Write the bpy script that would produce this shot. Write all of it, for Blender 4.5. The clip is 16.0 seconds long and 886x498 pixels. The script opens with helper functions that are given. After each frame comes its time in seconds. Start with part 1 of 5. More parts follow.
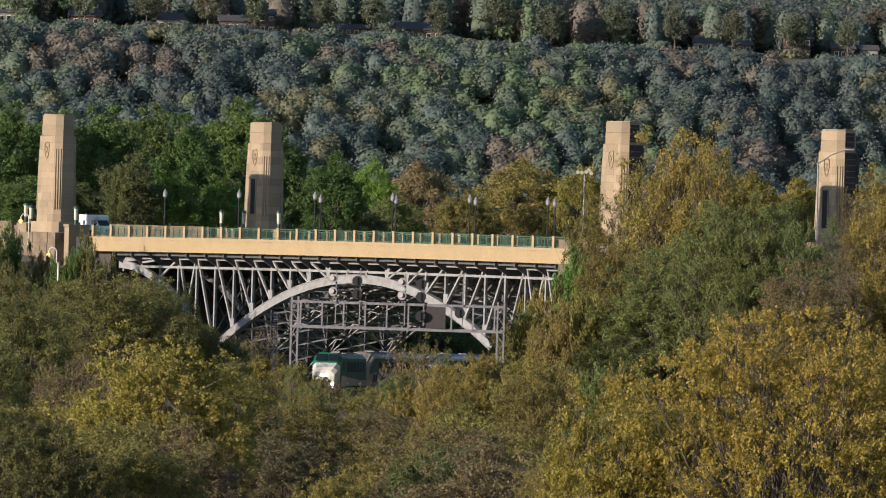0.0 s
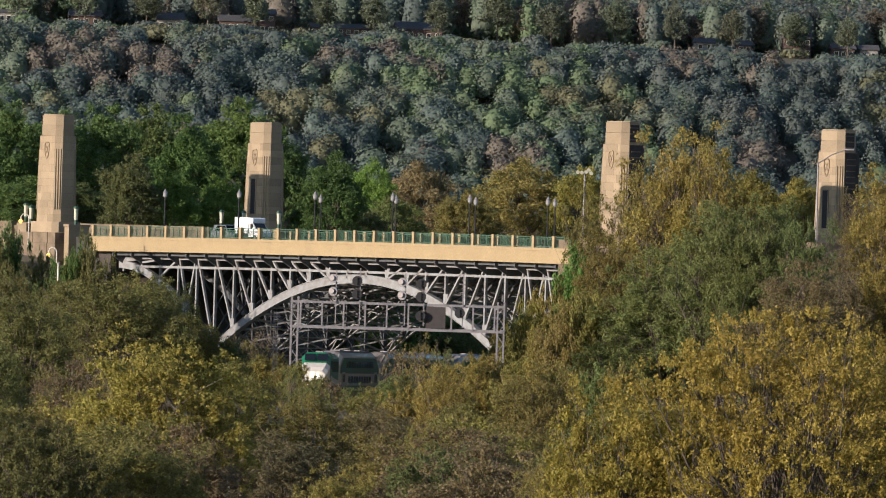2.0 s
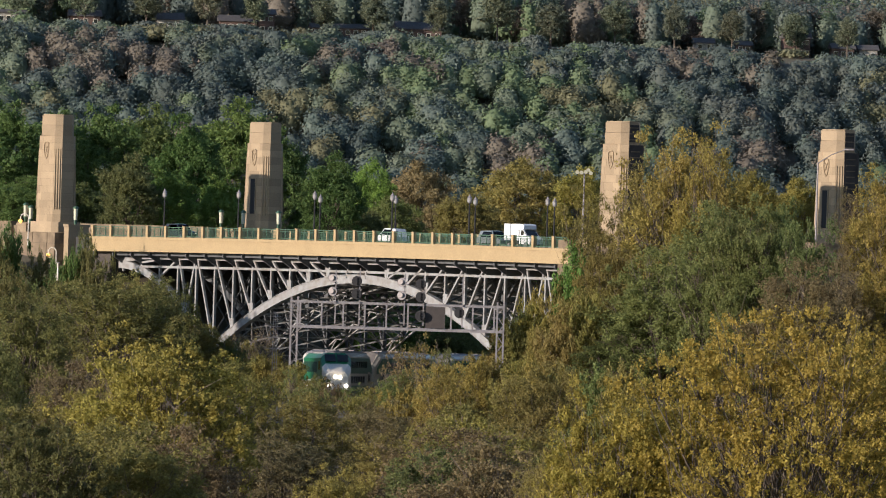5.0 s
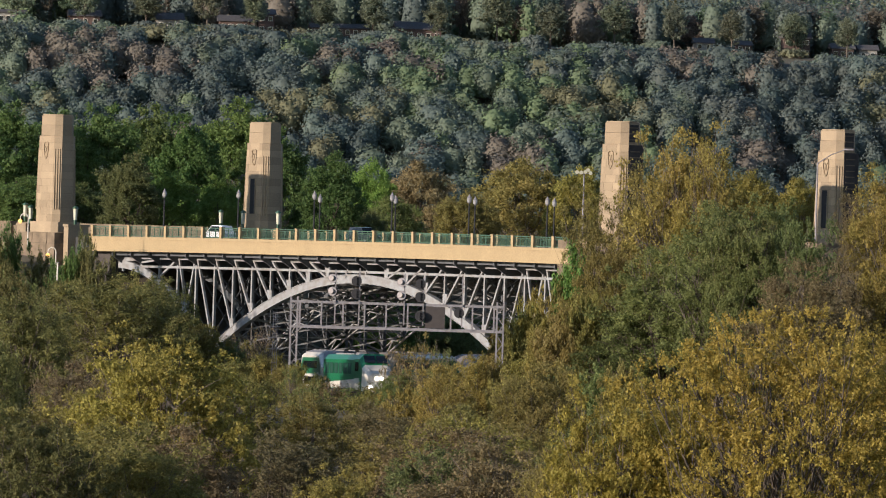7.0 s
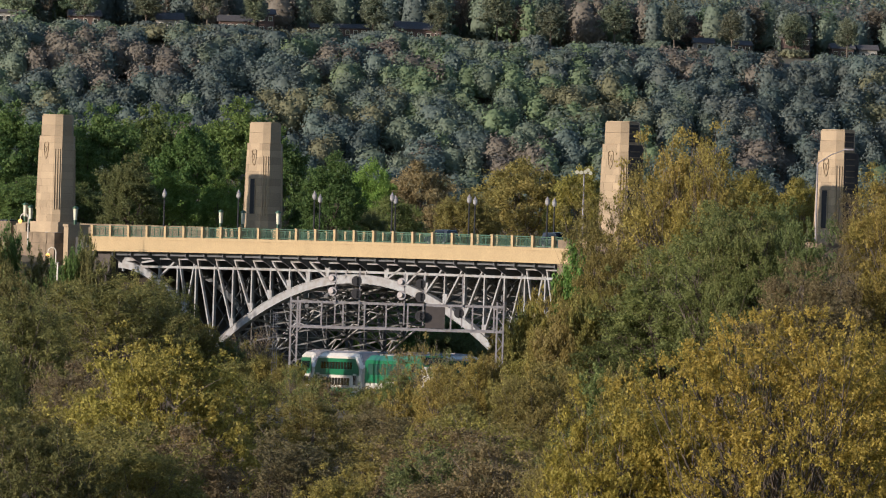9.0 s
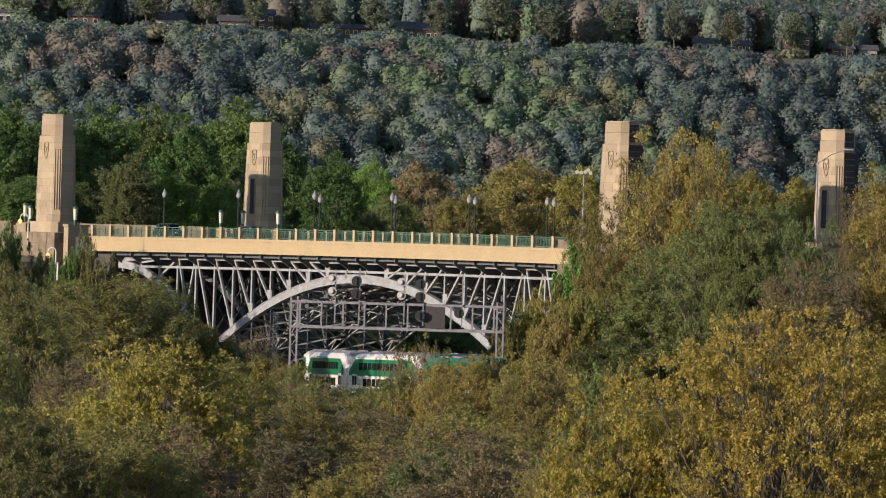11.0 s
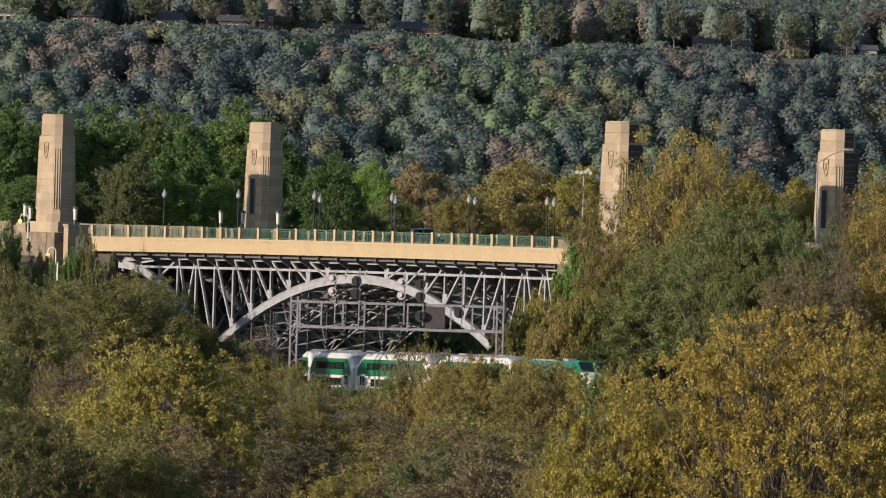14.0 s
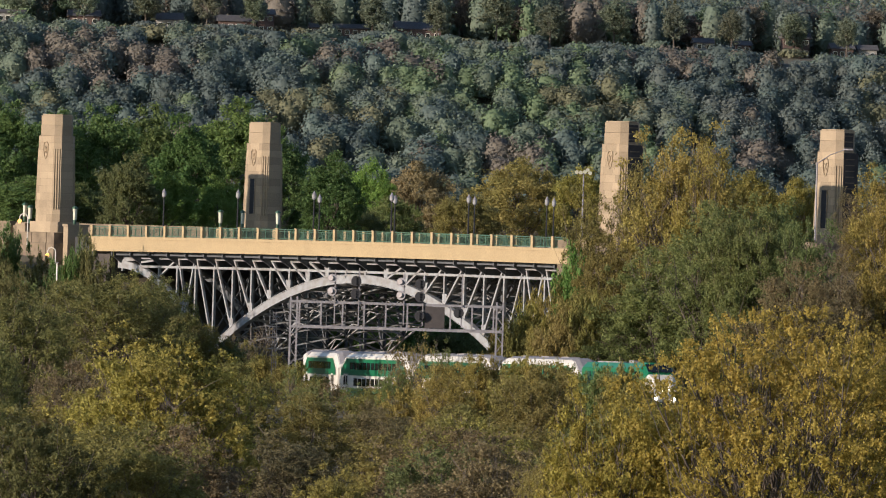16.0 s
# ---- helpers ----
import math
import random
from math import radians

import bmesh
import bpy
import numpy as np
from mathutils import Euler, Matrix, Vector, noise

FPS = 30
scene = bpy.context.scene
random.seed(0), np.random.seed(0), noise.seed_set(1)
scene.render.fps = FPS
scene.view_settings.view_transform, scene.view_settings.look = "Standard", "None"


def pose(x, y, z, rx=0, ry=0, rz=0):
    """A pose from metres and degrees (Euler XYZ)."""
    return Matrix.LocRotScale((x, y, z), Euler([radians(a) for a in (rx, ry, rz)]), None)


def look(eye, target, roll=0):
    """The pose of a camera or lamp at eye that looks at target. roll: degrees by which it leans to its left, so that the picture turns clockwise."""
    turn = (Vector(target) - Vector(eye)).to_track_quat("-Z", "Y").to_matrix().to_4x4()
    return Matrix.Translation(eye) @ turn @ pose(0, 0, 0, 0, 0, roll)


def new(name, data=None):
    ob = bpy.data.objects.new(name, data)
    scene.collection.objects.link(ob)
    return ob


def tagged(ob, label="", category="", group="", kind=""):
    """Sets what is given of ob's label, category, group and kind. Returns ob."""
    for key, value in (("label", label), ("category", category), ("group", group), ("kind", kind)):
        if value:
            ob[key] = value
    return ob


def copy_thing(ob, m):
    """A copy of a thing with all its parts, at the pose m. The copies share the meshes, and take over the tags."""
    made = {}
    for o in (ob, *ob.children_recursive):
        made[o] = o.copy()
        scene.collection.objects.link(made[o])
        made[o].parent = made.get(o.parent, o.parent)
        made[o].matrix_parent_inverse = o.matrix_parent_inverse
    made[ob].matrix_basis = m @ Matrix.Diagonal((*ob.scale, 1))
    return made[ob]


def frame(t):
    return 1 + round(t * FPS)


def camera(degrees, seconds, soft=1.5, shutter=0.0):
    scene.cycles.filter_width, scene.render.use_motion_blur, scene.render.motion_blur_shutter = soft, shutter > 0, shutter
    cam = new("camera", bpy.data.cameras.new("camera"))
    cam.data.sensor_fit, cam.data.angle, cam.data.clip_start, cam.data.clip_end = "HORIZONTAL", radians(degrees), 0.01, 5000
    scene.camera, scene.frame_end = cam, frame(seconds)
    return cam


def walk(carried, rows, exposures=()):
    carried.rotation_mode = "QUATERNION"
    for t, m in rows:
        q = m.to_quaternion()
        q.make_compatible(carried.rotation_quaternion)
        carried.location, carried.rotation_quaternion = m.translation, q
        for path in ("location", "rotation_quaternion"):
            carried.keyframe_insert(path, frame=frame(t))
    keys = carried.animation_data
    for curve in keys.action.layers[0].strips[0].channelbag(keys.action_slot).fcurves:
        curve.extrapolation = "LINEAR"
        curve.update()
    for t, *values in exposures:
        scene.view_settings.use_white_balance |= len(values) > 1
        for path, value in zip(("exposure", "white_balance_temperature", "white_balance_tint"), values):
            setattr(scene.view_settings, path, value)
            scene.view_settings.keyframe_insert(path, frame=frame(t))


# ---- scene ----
# The clip: a still, long lens looks across a wooded valley at a steel arch road bridge;
# a commuter train curves out from below it. x: right, y: away from the lens, z: up.

EYE = (0.0, 0.0, 20.0)
cam = camera(4.7754, 16.0, soft=1.1)
walk(cam, [(0.0, look(EYE, (0.0, 1000.0, 20.0), 1.673)), (2.5, look(EYE, (0.0, 1000.0, 20.0), 1.673)),
           (7.0, look(EYE, (0.06, 1000.0, 20.0), 1.673)), (13.0, look(EYE, (0.06, 1000.0, 20.0), 1.673)),
           (16.0, look(EYE, (0.1, 1000.0, 20.0), 1.673))],
     exposures=[(0.0, 0.45, 6030, 17), (16.0, 0.45, 6030, 17)])

# ---- light ----
SUN_ELEV, SUN_AZ = 12.9, -124.0
world = bpy.data.worlds.new("sky_world")
scene.world = world
world.use_nodes = True
wn = world.node_tree.nodes
sky = wn.new("ShaderNodeTexSky")
sky.sky_type, sky.sun_disc = "NISHITA", False
sky.air_density, sky.dust_density, sky.ozone_density = 1.0, 0.15, 1.5
sky.sun_elevation, sky.sun_rotation = radians(SUN_ELEV), radians(SUN_AZ)
world.node_tree.links.new(sky.outputs[0], wn["Background"].inputs[0])
wn["Background"].inputs[1].default_value = 0.12
sun = new("sun", bpy.data.lights.new("sun", "SUN"))
sun.data.energy, sun.data.angle, sun.data.color = 4.7, radians(0.5), (1.0, 0.86, 0.68)
sd = Vector((math.sin(radians(SUN_AZ)), math.cos(radians(SUN_AZ)), math.tan(radians(SUN_ELEV))))
sun.matrix_world = look(sd * 100, (0, 0, 0))


# ---- materials ----
def material(name, base, rough=0.7, metal=0.0, var=0.25, scale=2.0, bump=0.3, fine=20.0, dirt=None, per_object=0.0):
    """Paint, stone or metal with stains at a large scale and grain at a small one."""
    m = bpy.data.materials.new(name)
    m.use_nodes = True
    n, ln = m.node_tree.nodes, m.node_tree.links
    b = n["Principled BSDF"]
    b.inputs["Roughness"].default_value, b.inputs["Metallic"].default_value = rough, metal
    tc = n.new("ShaderNodeTexCoord")
    big, small = n.new("ShaderNodeTexNoise"), n.new("ShaderNodeTexNoise")
    big.inputs["Scale"].default_value, big.inputs["Detail"].default_value = scale, 6
    small.inputs["Scale"].default_value, small.inputs["Detail"].default_value = fine, 4
    ramp = n.new("ShaderNodeValToRGB")
    lo = dirt or tuple(c * (1 - var) for c in base)
    ramp.color_ramp.elements[0].color, ramp.color_ramp.elements[0].position = (*lo, 1), 0.3
    ramp.color_ramp.elements[1].color, ramp.color_ramp.elements[1].position = (*base, 1), 0.62
    mix = n.new("ShaderNodeMix")
    mix.data_type, mix.blend_type = "RGBA", "MULTIPLY"
    mix.inputs["Factor"].default_value = 0.35
    grain = n.new("ShaderNodeMapRange")
    grain.inputs["From Min"].default_value, grain.inputs["From Max"].default_value = 0.3, 0.7
    grain.inputs["To Min"].default_value, grain.inputs["To Max"].default_value = 0.55, 1.2
    for t in (big, small):
        ln.new(tc.outputs["Object"], t.inputs["Vector"])
    ln.new(big.outputs["Fac"], ramp.inputs["Fac"])
    ln.new(small.outputs["Fac"], grain.inputs["Value"])
    ln.new(ramp.outputs["Color"], mix.inputs["A"])
    ln.new(grain.outputs["Result"], mix.inputs["B"])
    last = mix.outputs["Result"]
    if per_object:
        info, hsv, mr = n.new("ShaderNodeObjectInfo"), n.new("ShaderNodeHueSaturation"), n.new("ShaderNodeMapRange")
        mr.inputs["To Min"].default_value, mr.inputs["To Max"].default_value = 1 - per_object, 1 + per_object
        ln.new(info.outputs["Random"], mr.inputs["Value"])
        ln.new(mr.outputs["Result"], hsv.inputs["Value"])
        ln.new(last, hsv.inputs["Color"])
        last = hsv.outputs["Color"]
    ln.new(last, b.inputs["Base Color"])
    if not bump:
        return m
    bp = n.new("ShaderNodeBump")
    bp.inputs["Strength"].default_value, bp.inputs["Distance"].default_value = bump, 0.02
    ln.new(small.outputs["Fac"], bp.inputs["Height"])
    ln.new(bp.outputs["Normal"], b.inputs["Normal"])
    return m


def glowing(name, colour, strength):
    m = bpy.data.materials.new(name)
    m.use_nodes = True
    b = m.node_tree.nodes["Principled BSDF"]
    b.inputs["Base Color"].default_value = (*colour, 1)
    b.inputs["Emission Color"].default_value = (*colour, 1)
    b.inputs["Emission Strength"].default_value = strength
    return m


def foliage(name, patch=0.0, patch_scale=0.08, dry=(0.16, 0.13, 0.08), mottle=4.0, spread=0.5, through_leaf=0.45):
    """Leaves: the tint is the object's own colour; every leaf differs, and large patches may turn dry."""
    m = bpy.data.materials.new(name)
    m.use_nodes = True
    n, ln = m.node_tree.nodes, m.node_tree.links
    b = n["Principled BSDF"]
    b.inputs["Roughness"].default_value = 0.65
    b.inputs["Specular IOR Level"].default_value = 0.25
    info, geo, hsv = n.new("ShaderNodeObjectInfo"), n.new("ShaderNodeNewGeometry"), n.new("ShaderNodeHueSaturation")
    val, hue = n.new("ShaderNodeMapRange"), n.new("ShaderNodeMapRange")
    val.inputs["To Min"].default_value, val.inputs["To Max"].default_value = 1 - 0.45 * spread, 1 + 0.4 * spread
    hue.inputs["To Min"].default_value, hue.inputs["To Max"].default_value = 0.475, 0.525
    ln.new(geo.outputs["Random Per Island"], val.inputs["Value"])
    tc0, fine, mul = n.new("ShaderNodeTexCoord"), n.new("ShaderNodeTexNoise"), n.new("ShaderNodeMath")
    fr = n.new("ShaderNodeMapRange")
    fine.inputs["Scale"].default_value, fine.inputs["Detail"].default_value = mottle, 1
    fr.inputs["From Min"].default_value, fr.inputs["From Max"].default_value = 0.35, 0.65
    fr.inputs["To Min"].default_value, fr.inputs["To Max"].default_value = 1 - 0.5 * spread, 1 + 0.5 * spread
    mul.operation = "MULTIPLY"
    ln.new(tc0.outputs["Object"], fine.inputs["Vector"])
    ln.new(fine.outputs["Fac"], fr.inputs["Value"])
    ln.new(val.outputs["Result"], mul.inputs[0])
    ln.new(fr.outputs["Result"], mul.inputs[1])
    ln.new(mul.outputs[0], hsv.inputs["Value"])
    tc, nz = n.new("ShaderNodeTexCoord"), n.new("ShaderNodeTexNoise")
    nz.inputs["Scale"].default_value, nz.inputs["Detail"].default_value = patch_scale, 3
    ln.new(tc.outputs["Object"], nz.inputs["Vector"])
    ln.new(nz.outputs["Fac"], hue.inputs["Value"])
    ln.new(hue.outputs["Result"], hsv.inputs["Hue"])
    mix, mr = n.new("ShaderNodeMix"), n.new("ShaderNodeMapRange")
    mix.data_type = "RGBA"
    mr.inputs["From Min"].default_value, mr.inputs["From Max"].default_value = 0.5, 0.68
    mr.inputs["To Max"].default_value = patch
    ln.new(nz.outputs["Fac"], mr.inputs["Value"])
    ln.new(mr.outputs["Result"], mix.inputs["Factor"])
    ln.new(info.outputs["Color"], mix.inputs["A"])
    mix.inputs["B"].default_value = (*dry, 1)
    ln.new(mix.outputs["Result"], hsv.inputs["Color"])
    ln.new(hsv.outputs["Color"], b.inputs["Base Color"])
    tr, ms = n.new("ShaderNodeBsdfTranslucent"), n.new("ShaderNodeMixShader")
    ms.inputs[0].default_value = through_leaf
    ln.new(hsv.outputs["Color"], tr.inputs["Color"])
    ln.new(b.outputs[0], ms.inputs[1])
    ln.new(tr.outputs[0], ms.inputs[2])
    ln.new(ms.outputs[0], n["Material Output"].inputs["Surface"])
    return m


LEAF = foliage("leaves")
# Far leaves differ little in tone: haze is put into their colour.
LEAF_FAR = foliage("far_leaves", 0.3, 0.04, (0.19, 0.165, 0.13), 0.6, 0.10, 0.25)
BARK = material("bark", (0.15, 0.12, 0.09), 0.9, var=0.4, scale=1.5, fine=12)
TWIG = material("twigs", (0.17, 0.13, 0.10), 0.9, var=0.3)
SOIL = material("woodland_floor", (0.12, 0.105, 0.06), 0.95, var=0.45, scale=0.15, fine=2.0, dirt=(0.10, 0.078, 0.055))
LIMESTONE = material("limestone", (0.33, 0.25, 0.155), 0.85, var=0.16, scale=0.6, bump=0.0, fine=9, per_object=0.17)
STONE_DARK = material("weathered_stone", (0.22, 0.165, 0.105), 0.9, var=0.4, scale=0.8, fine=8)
DARK_MASONRY = material("dark_masonry", (0.07, 0.058, 0.05), 0.9, var=0.4, scale=0.8, fine=8)
CONCRETE = material("buff_concrete", (0.385, 0.285, 0.15), 0.85, var=0.1, scale=0.5, fine=6)
CONCRETE_GREY = material("grey_concrete", (0.30, 0.28, 0.25), 0.9, var=0.35, scale=0.5)
GREEN_PAINT = material("green_paint", (0.06, 0.125, 0.075), 0.5, var=0.3)
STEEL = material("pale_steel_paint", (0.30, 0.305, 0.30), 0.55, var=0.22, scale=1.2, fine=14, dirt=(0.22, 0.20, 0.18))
# The bridge steel again, darkened to paint in the shade under the deck.
STEEL_SHADED = material("shaded_steel_paint", (0.10, 0.105, 0.11), 0.6, var=0.35, scale=1.0)
GALV = material("weathered_galvanised_steel", (0.29, 0.27, 0.27), 0.6, 0.3, var=0.3)
BLACK = material("black_paint", (0.015, 0.015, 0.017), 0.85)
ASPHALT = material("asphalt", (0.05, 0.05, 0.05), 0.9)
BALLAST = material("ballast", (0.13, 0.11, 0.10), 0.95, scale=3)
RAIL_STEEL = material("rail_steel", (0.22, 0.17, 0.14), 0.5, 0.7)
TRAIN_GREEN = material("train_green", (0.012, 0.15, 0.065), 0.35, var=0.12)
TRAIN_WHITE = material("train_white", (0.68, 0.63, 0.53), 0.35, var=0.08)
TRAIN_ROOF = material("train_roof_grey", (0.27, 0.25, 0.24), 0.5, var=0.25)
TRAIN_UNDER = material("underframe_black", (0.03, 0.03, 0.03), 0.7)
GLASS = material("dark_glass", (0.012, 0.016, 0.018), 0.08, var=0.1, bump=0.0)
LENS = glowing("lit_headlamp", (1.0, 0.93, 0.75), 4.0)
AMBER = glowing("amber_lamp", (1.0, 0.55, 0.12), 1.2)
PALE = material("pale_signal_paint", (0.42, 0.37, 0.34), 0.5, var=0.15)
GLOBE = material("lamp_globe", (0.30, 0.29, 0.28), 0.3, var=0.1)
MILK = material("milk_glass", (0.58, 0.56, 0.42), 0.35, var=0.05)
CAR_WHITE = material("white_car_paint", (0.80, 0.80, 0.79), 0.3, var=0.05)
CAR_SILVER = material("silver_car_paint", (0.24, 0.26, 0.26), 0.3, 0.4, var=0.05)
CAR_DARK = material("dark_car_paint", (0.03, 0.035, 0.045), 0.25, var=0.05)
RUBBER = material("rubber", (0.02, 0.02, 0.02), 0.8)
BRICK = material("house_brick", (0.13, 0.085, 0.07), 0.9, var=0.3)
RENDERED = material("pale_house_wall", (0.34, 0.32, 0.28), 0.85)
ROOFING = material("roof_shingle", (0.09, 0.085, 0.085), 0.9, var=0.3)


# ---- mesh tools ----
def part(name, bm, mat, parent=None, label=""):
    """Links a bmesh as one mesh object under a thing or a part."""
    me = bpy.data.meshes.new(name)
    bm.to_mesh(me)
    bm.free()
    me.materials.append(mat)
    ob = new(name, me)
    if parent is not None:
        ob.parent = parent
    return tagged(ob, label)


def shared(name, me, parent, m=None, label=""):
    """One more object on an existing mesh."""
    ob = new(name, me)
    ob.parent = parent
    if m is not None:
        ob.matrix_basis = m
    return tagged(ob, label)


def holder(name, m, label, category, group="", kind=""):
    ob = new(name)
    ob.matrix_basis = m
    return tagged(ob, label, category, group, kind)


def box(bm, x0, x1, y0, y1, z0, z1):
    vs = [bm.verts.new((x, y, z)) for x in (x0, x1) for y in (y0, y1) for z in (z0, z1)]
    for f in ((0, 1, 3, 2), (4, 6, 7, 5), (0, 4, 5, 1), (2, 3, 7, 6), (0, 2, 6, 4), (1, 5, 7, 3)):
        bm.faces.new([vs[i] for i in f])
    return vs


def a_box(*lims):
    bm = bmesh.new()
    box(bm, *lims)
    return bm


def bar(bm, p, q, w, h=None):
    """A box beam from p to q, w wide and h deep."""
    p, q = Vector(p), Vector(q)
    h = h or w
    d = (q - p).normalized()
    up = Vector((0, 0, 1)) if abs(d.z) < 0.95 else Vector((1, 0, 0))
    s = d.cross(up).normalized()
    t = s.cross(d).normalized()
    ring = []
    for c in (p, q):
        ring.append([bm.verts.new(c + s * (i * w / 2) + t * (j * h / 2)) for i, j in ((-1, -1), (1, -1), (1, 1), (-1, 1))])
    a, b = ring
    for i in range(4):
        bm.faces.new((a[i], a[(i + 1) % 4], b[(i + 1) % 4], b[i]))
    bm.faces.new(a[::-1])
    bm.faces.new(b)


def a_bar(p, q, w, h=None):
    bm = bmesh.new()
    bar(bm, p, q, w, h)
    return bm


def tube(bm, pts, radii, n=6, cap=True):
    rings = []
    for i, p in enumerate(pts):
        p = Vector(p)
        d = (Vector(pts[min(i + 1, len(pts) - 1)]) - Vector(pts[max(i - 1, 0)])).normalized()
        s = d.cross(Vector((0, 1, 0)) if abs(d.y) < 0.9 else Vector((1, 0, 0))).normalized()
        t = d.cross(s)
        rings.append([bm.verts.new(p + (s * math.cos(k * math.tau / n) + t * math.sin(k * math.tau / n)) * radii[i]) for k in range(n)])
    for a, b in zip(rings, rings[1:]):
        for k in range(n):
            bm.faces.new((a[k], a[(k + 1) % n], b[(k + 1) % n], b[k]))
    if cap:
        bm.faces.new(rings[0][::-1])
        bm.faces.new(rings[-1])


def loft(bm, sections):
    """Skins equal rings of points; closes both ends."""
    rings = [[bm.verts.new(p) for p in s] for s in sections]
    n = len(rings[0])
    for a, b in zip(rings, rings[1:]):
        for k in range(n):
            bm.faces.new((a[k], a[(k + 1) % n], b[(k + 1) % n], b[k]))
    bm.faces.new(rings[0][::-1])
    bm.faces.new(rings[-1])


def fixed(bm):
    bmesh.ops.recalc_face_normals(bm, faces=bm.faces)
    return bm


def disc(bm, c, r, axis, depth, n=12):
    a = Vector(axis).normalized()
    tube(bm, [Vector(c) - a * depth / 2, Vector(c) + a * depth / 2], [r, r], n)


# ---- ground ----
TRACK_C, TRACK_R, TRACK_A, TRACK_S1 = (167.0, 1121.6), 180.0, 15.0, 10.0   # the arc ends TRACK_S1 metres past the gantry


def smooth(a, b, x):
    t = min(max((x - a) / (b - a), 0.0), 1.0)
    return t * t * (3 - 2 * t)


def track_sd(x, y):
    """How far along the track a place lies, and how far towards its outer side."""
    arc = (math.atan2(TRACK_C[1] - y, TRACK_C[0] - x) - radians(TRACK_A)) * TRACK_R
    if arc <= TRACK_S1:
        return arc, math.hypot(x - TRACK_C[0], y - TRACK_C[1]) - TRACK_R
    th = radians(TRACK_A) + TRACK_S1 / TRACK_R
    dx, dy = x - TRACK_C[0] + TRACK_R * math.cos(th), y - TRACK_C[1] + TRACK_R * math.sin(th)
    return TRACK_S1 + dx * math.sin(th) - dy * math.cos(th), -dx * math.cos(th) - dy * math.sin(th)


def track_height(s):
    return 4.5 + 0.0093 * s


def valley_z(x, y):
    d = math.hypot(x - TRACK_C[0], y - TRACK_C[1]) - TRACK_R
    z = 18.4 - 21.4 * smooth(60, 260, y) + 6.9 * smooth(985, 1050, y)
    b = max(smooth(18, 32, d) * smooth(1164, 1199, y), smooth(18, 30, -d) * smooth(1060, 1100, y))
    z += (18.2 - z) * b
    z += smooth(1300, 1420, y) * (18.2 - z)
    l = (x + 36.98) * 0.5785 - (y - 1185.88) * 0.8157
    v = (x + 36.98) * 0.8157 + (y - 1185.88) * 0.5785
    bank = smooth(-24, -4, v) * (1 - smooth(31, 51, v)) * smooth(90, 102, l)
    z += max(0.0, 18.0 - z) * bank
    z -= 6 * smooth(1500, 1800, y)
    z += (63.7 - 0.0105 * max(-130.0, min(x, 130.0))) * smooth(2650, 2870, y - 0.2 * x) + 9 * smooth(2885, 3060, y - 0.2 * x)
    # Unseen hill added on the right to block light from the low sky.
    z += 85 * smooth(75, 300, x) * smooth(300, 700, y) * (1 - smooth(1900, 2600, y))
    if 60 < y < 3500:
        z += 0.5 * noise.noise((x * 0.06, y * 0.03, 0))
    return z


def ground_z(x, y):
    """The valley with the railway's bed and embankment in it."""
    z = valley_z(x, y)
    if 880 < y < 1330 and abs(x) < 120:
        s, d = track_sd(x, y)
        bed = track_height(s) - 0.75
        if abs(d) < 9:
            z = min(z, bed)
        z = max(z, bed - 0.7 * max(0.0, abs(d + 2.2) - 6.0))
    return z


def build_ground():
    xs = [-2500, -1200, -600, -300] + [-200 + 10 * i for i in range(15)] + [-56 + 3 * i for i in range(38)] + [60 + 10 * i for i in range(15)] + [300, 600, 1200, 2500]
    ys = [-300, -100, 0, 60] + [90 + 30 * i for i in range(28)] + [930 + 5 * i for i in range(100)] + [1440 + 30 * i for i in range(70)] + [3700, 4200, 4900]
    vs = [(x, y, ground_z(x, y)) for y in ys for x in xs]
    w = len(xs)
    fs = [(j * w + i, j * w + i + 1, (j + 1) * w + i + 1, (j + 1) * w + i) for j in range(len(ys) - 1) for i in range(w - 1)]
    me = bpy.data.meshes.new("ground")
    me.from_pydata(vs, [], fs)
    me.materials.append(SOIL)
    me.shade_smooth()
    tagged(new("ground", me), "brown and mossy woodland floor of the valley", "ground", kind="structure")


build_ground()


# ---- the bridge ----
BRIDGE_TURN = math.degrees(-0.9539)
UX, UY = math.cos(0.9539), math.sin(0.9539)
BRIDGE_O = (-11.5541 - 44 * UX, 1150 + 44 * UY)
BR = pose(BRIDGE_O[0], BRIDGE_O[1], 0, 0, 0, BRIDGE_TURN)   # x along the deck, y across it and away
PANEL = 3.66
DECK_W = 27.0
L0, L1 = -4.0, 92.0
RIBS = (2.0, 9.7, 17.3, 25.0)
CROWN_L, CROWN_Z, ARCH_C = 45.8, 16.5, 0.0108


def rail_z(l):
    k = (l - 44) / 44
    return 21.743 - 0.15 * k * k + 0.05 * k


def arch_z(l):
    return CROWN_Z - ARCH_C * (l - CROWN_L) ** 2


def ribbon(bm, ls, y0, y1, lo, hi):
    """A slab along the deck between two height curves."""
    loft(bm, [[(l, y0, lo(l)), (l, y1, lo(l)), (l, y1, hi(l)), (l, y0, hi(l))] for l in ls])


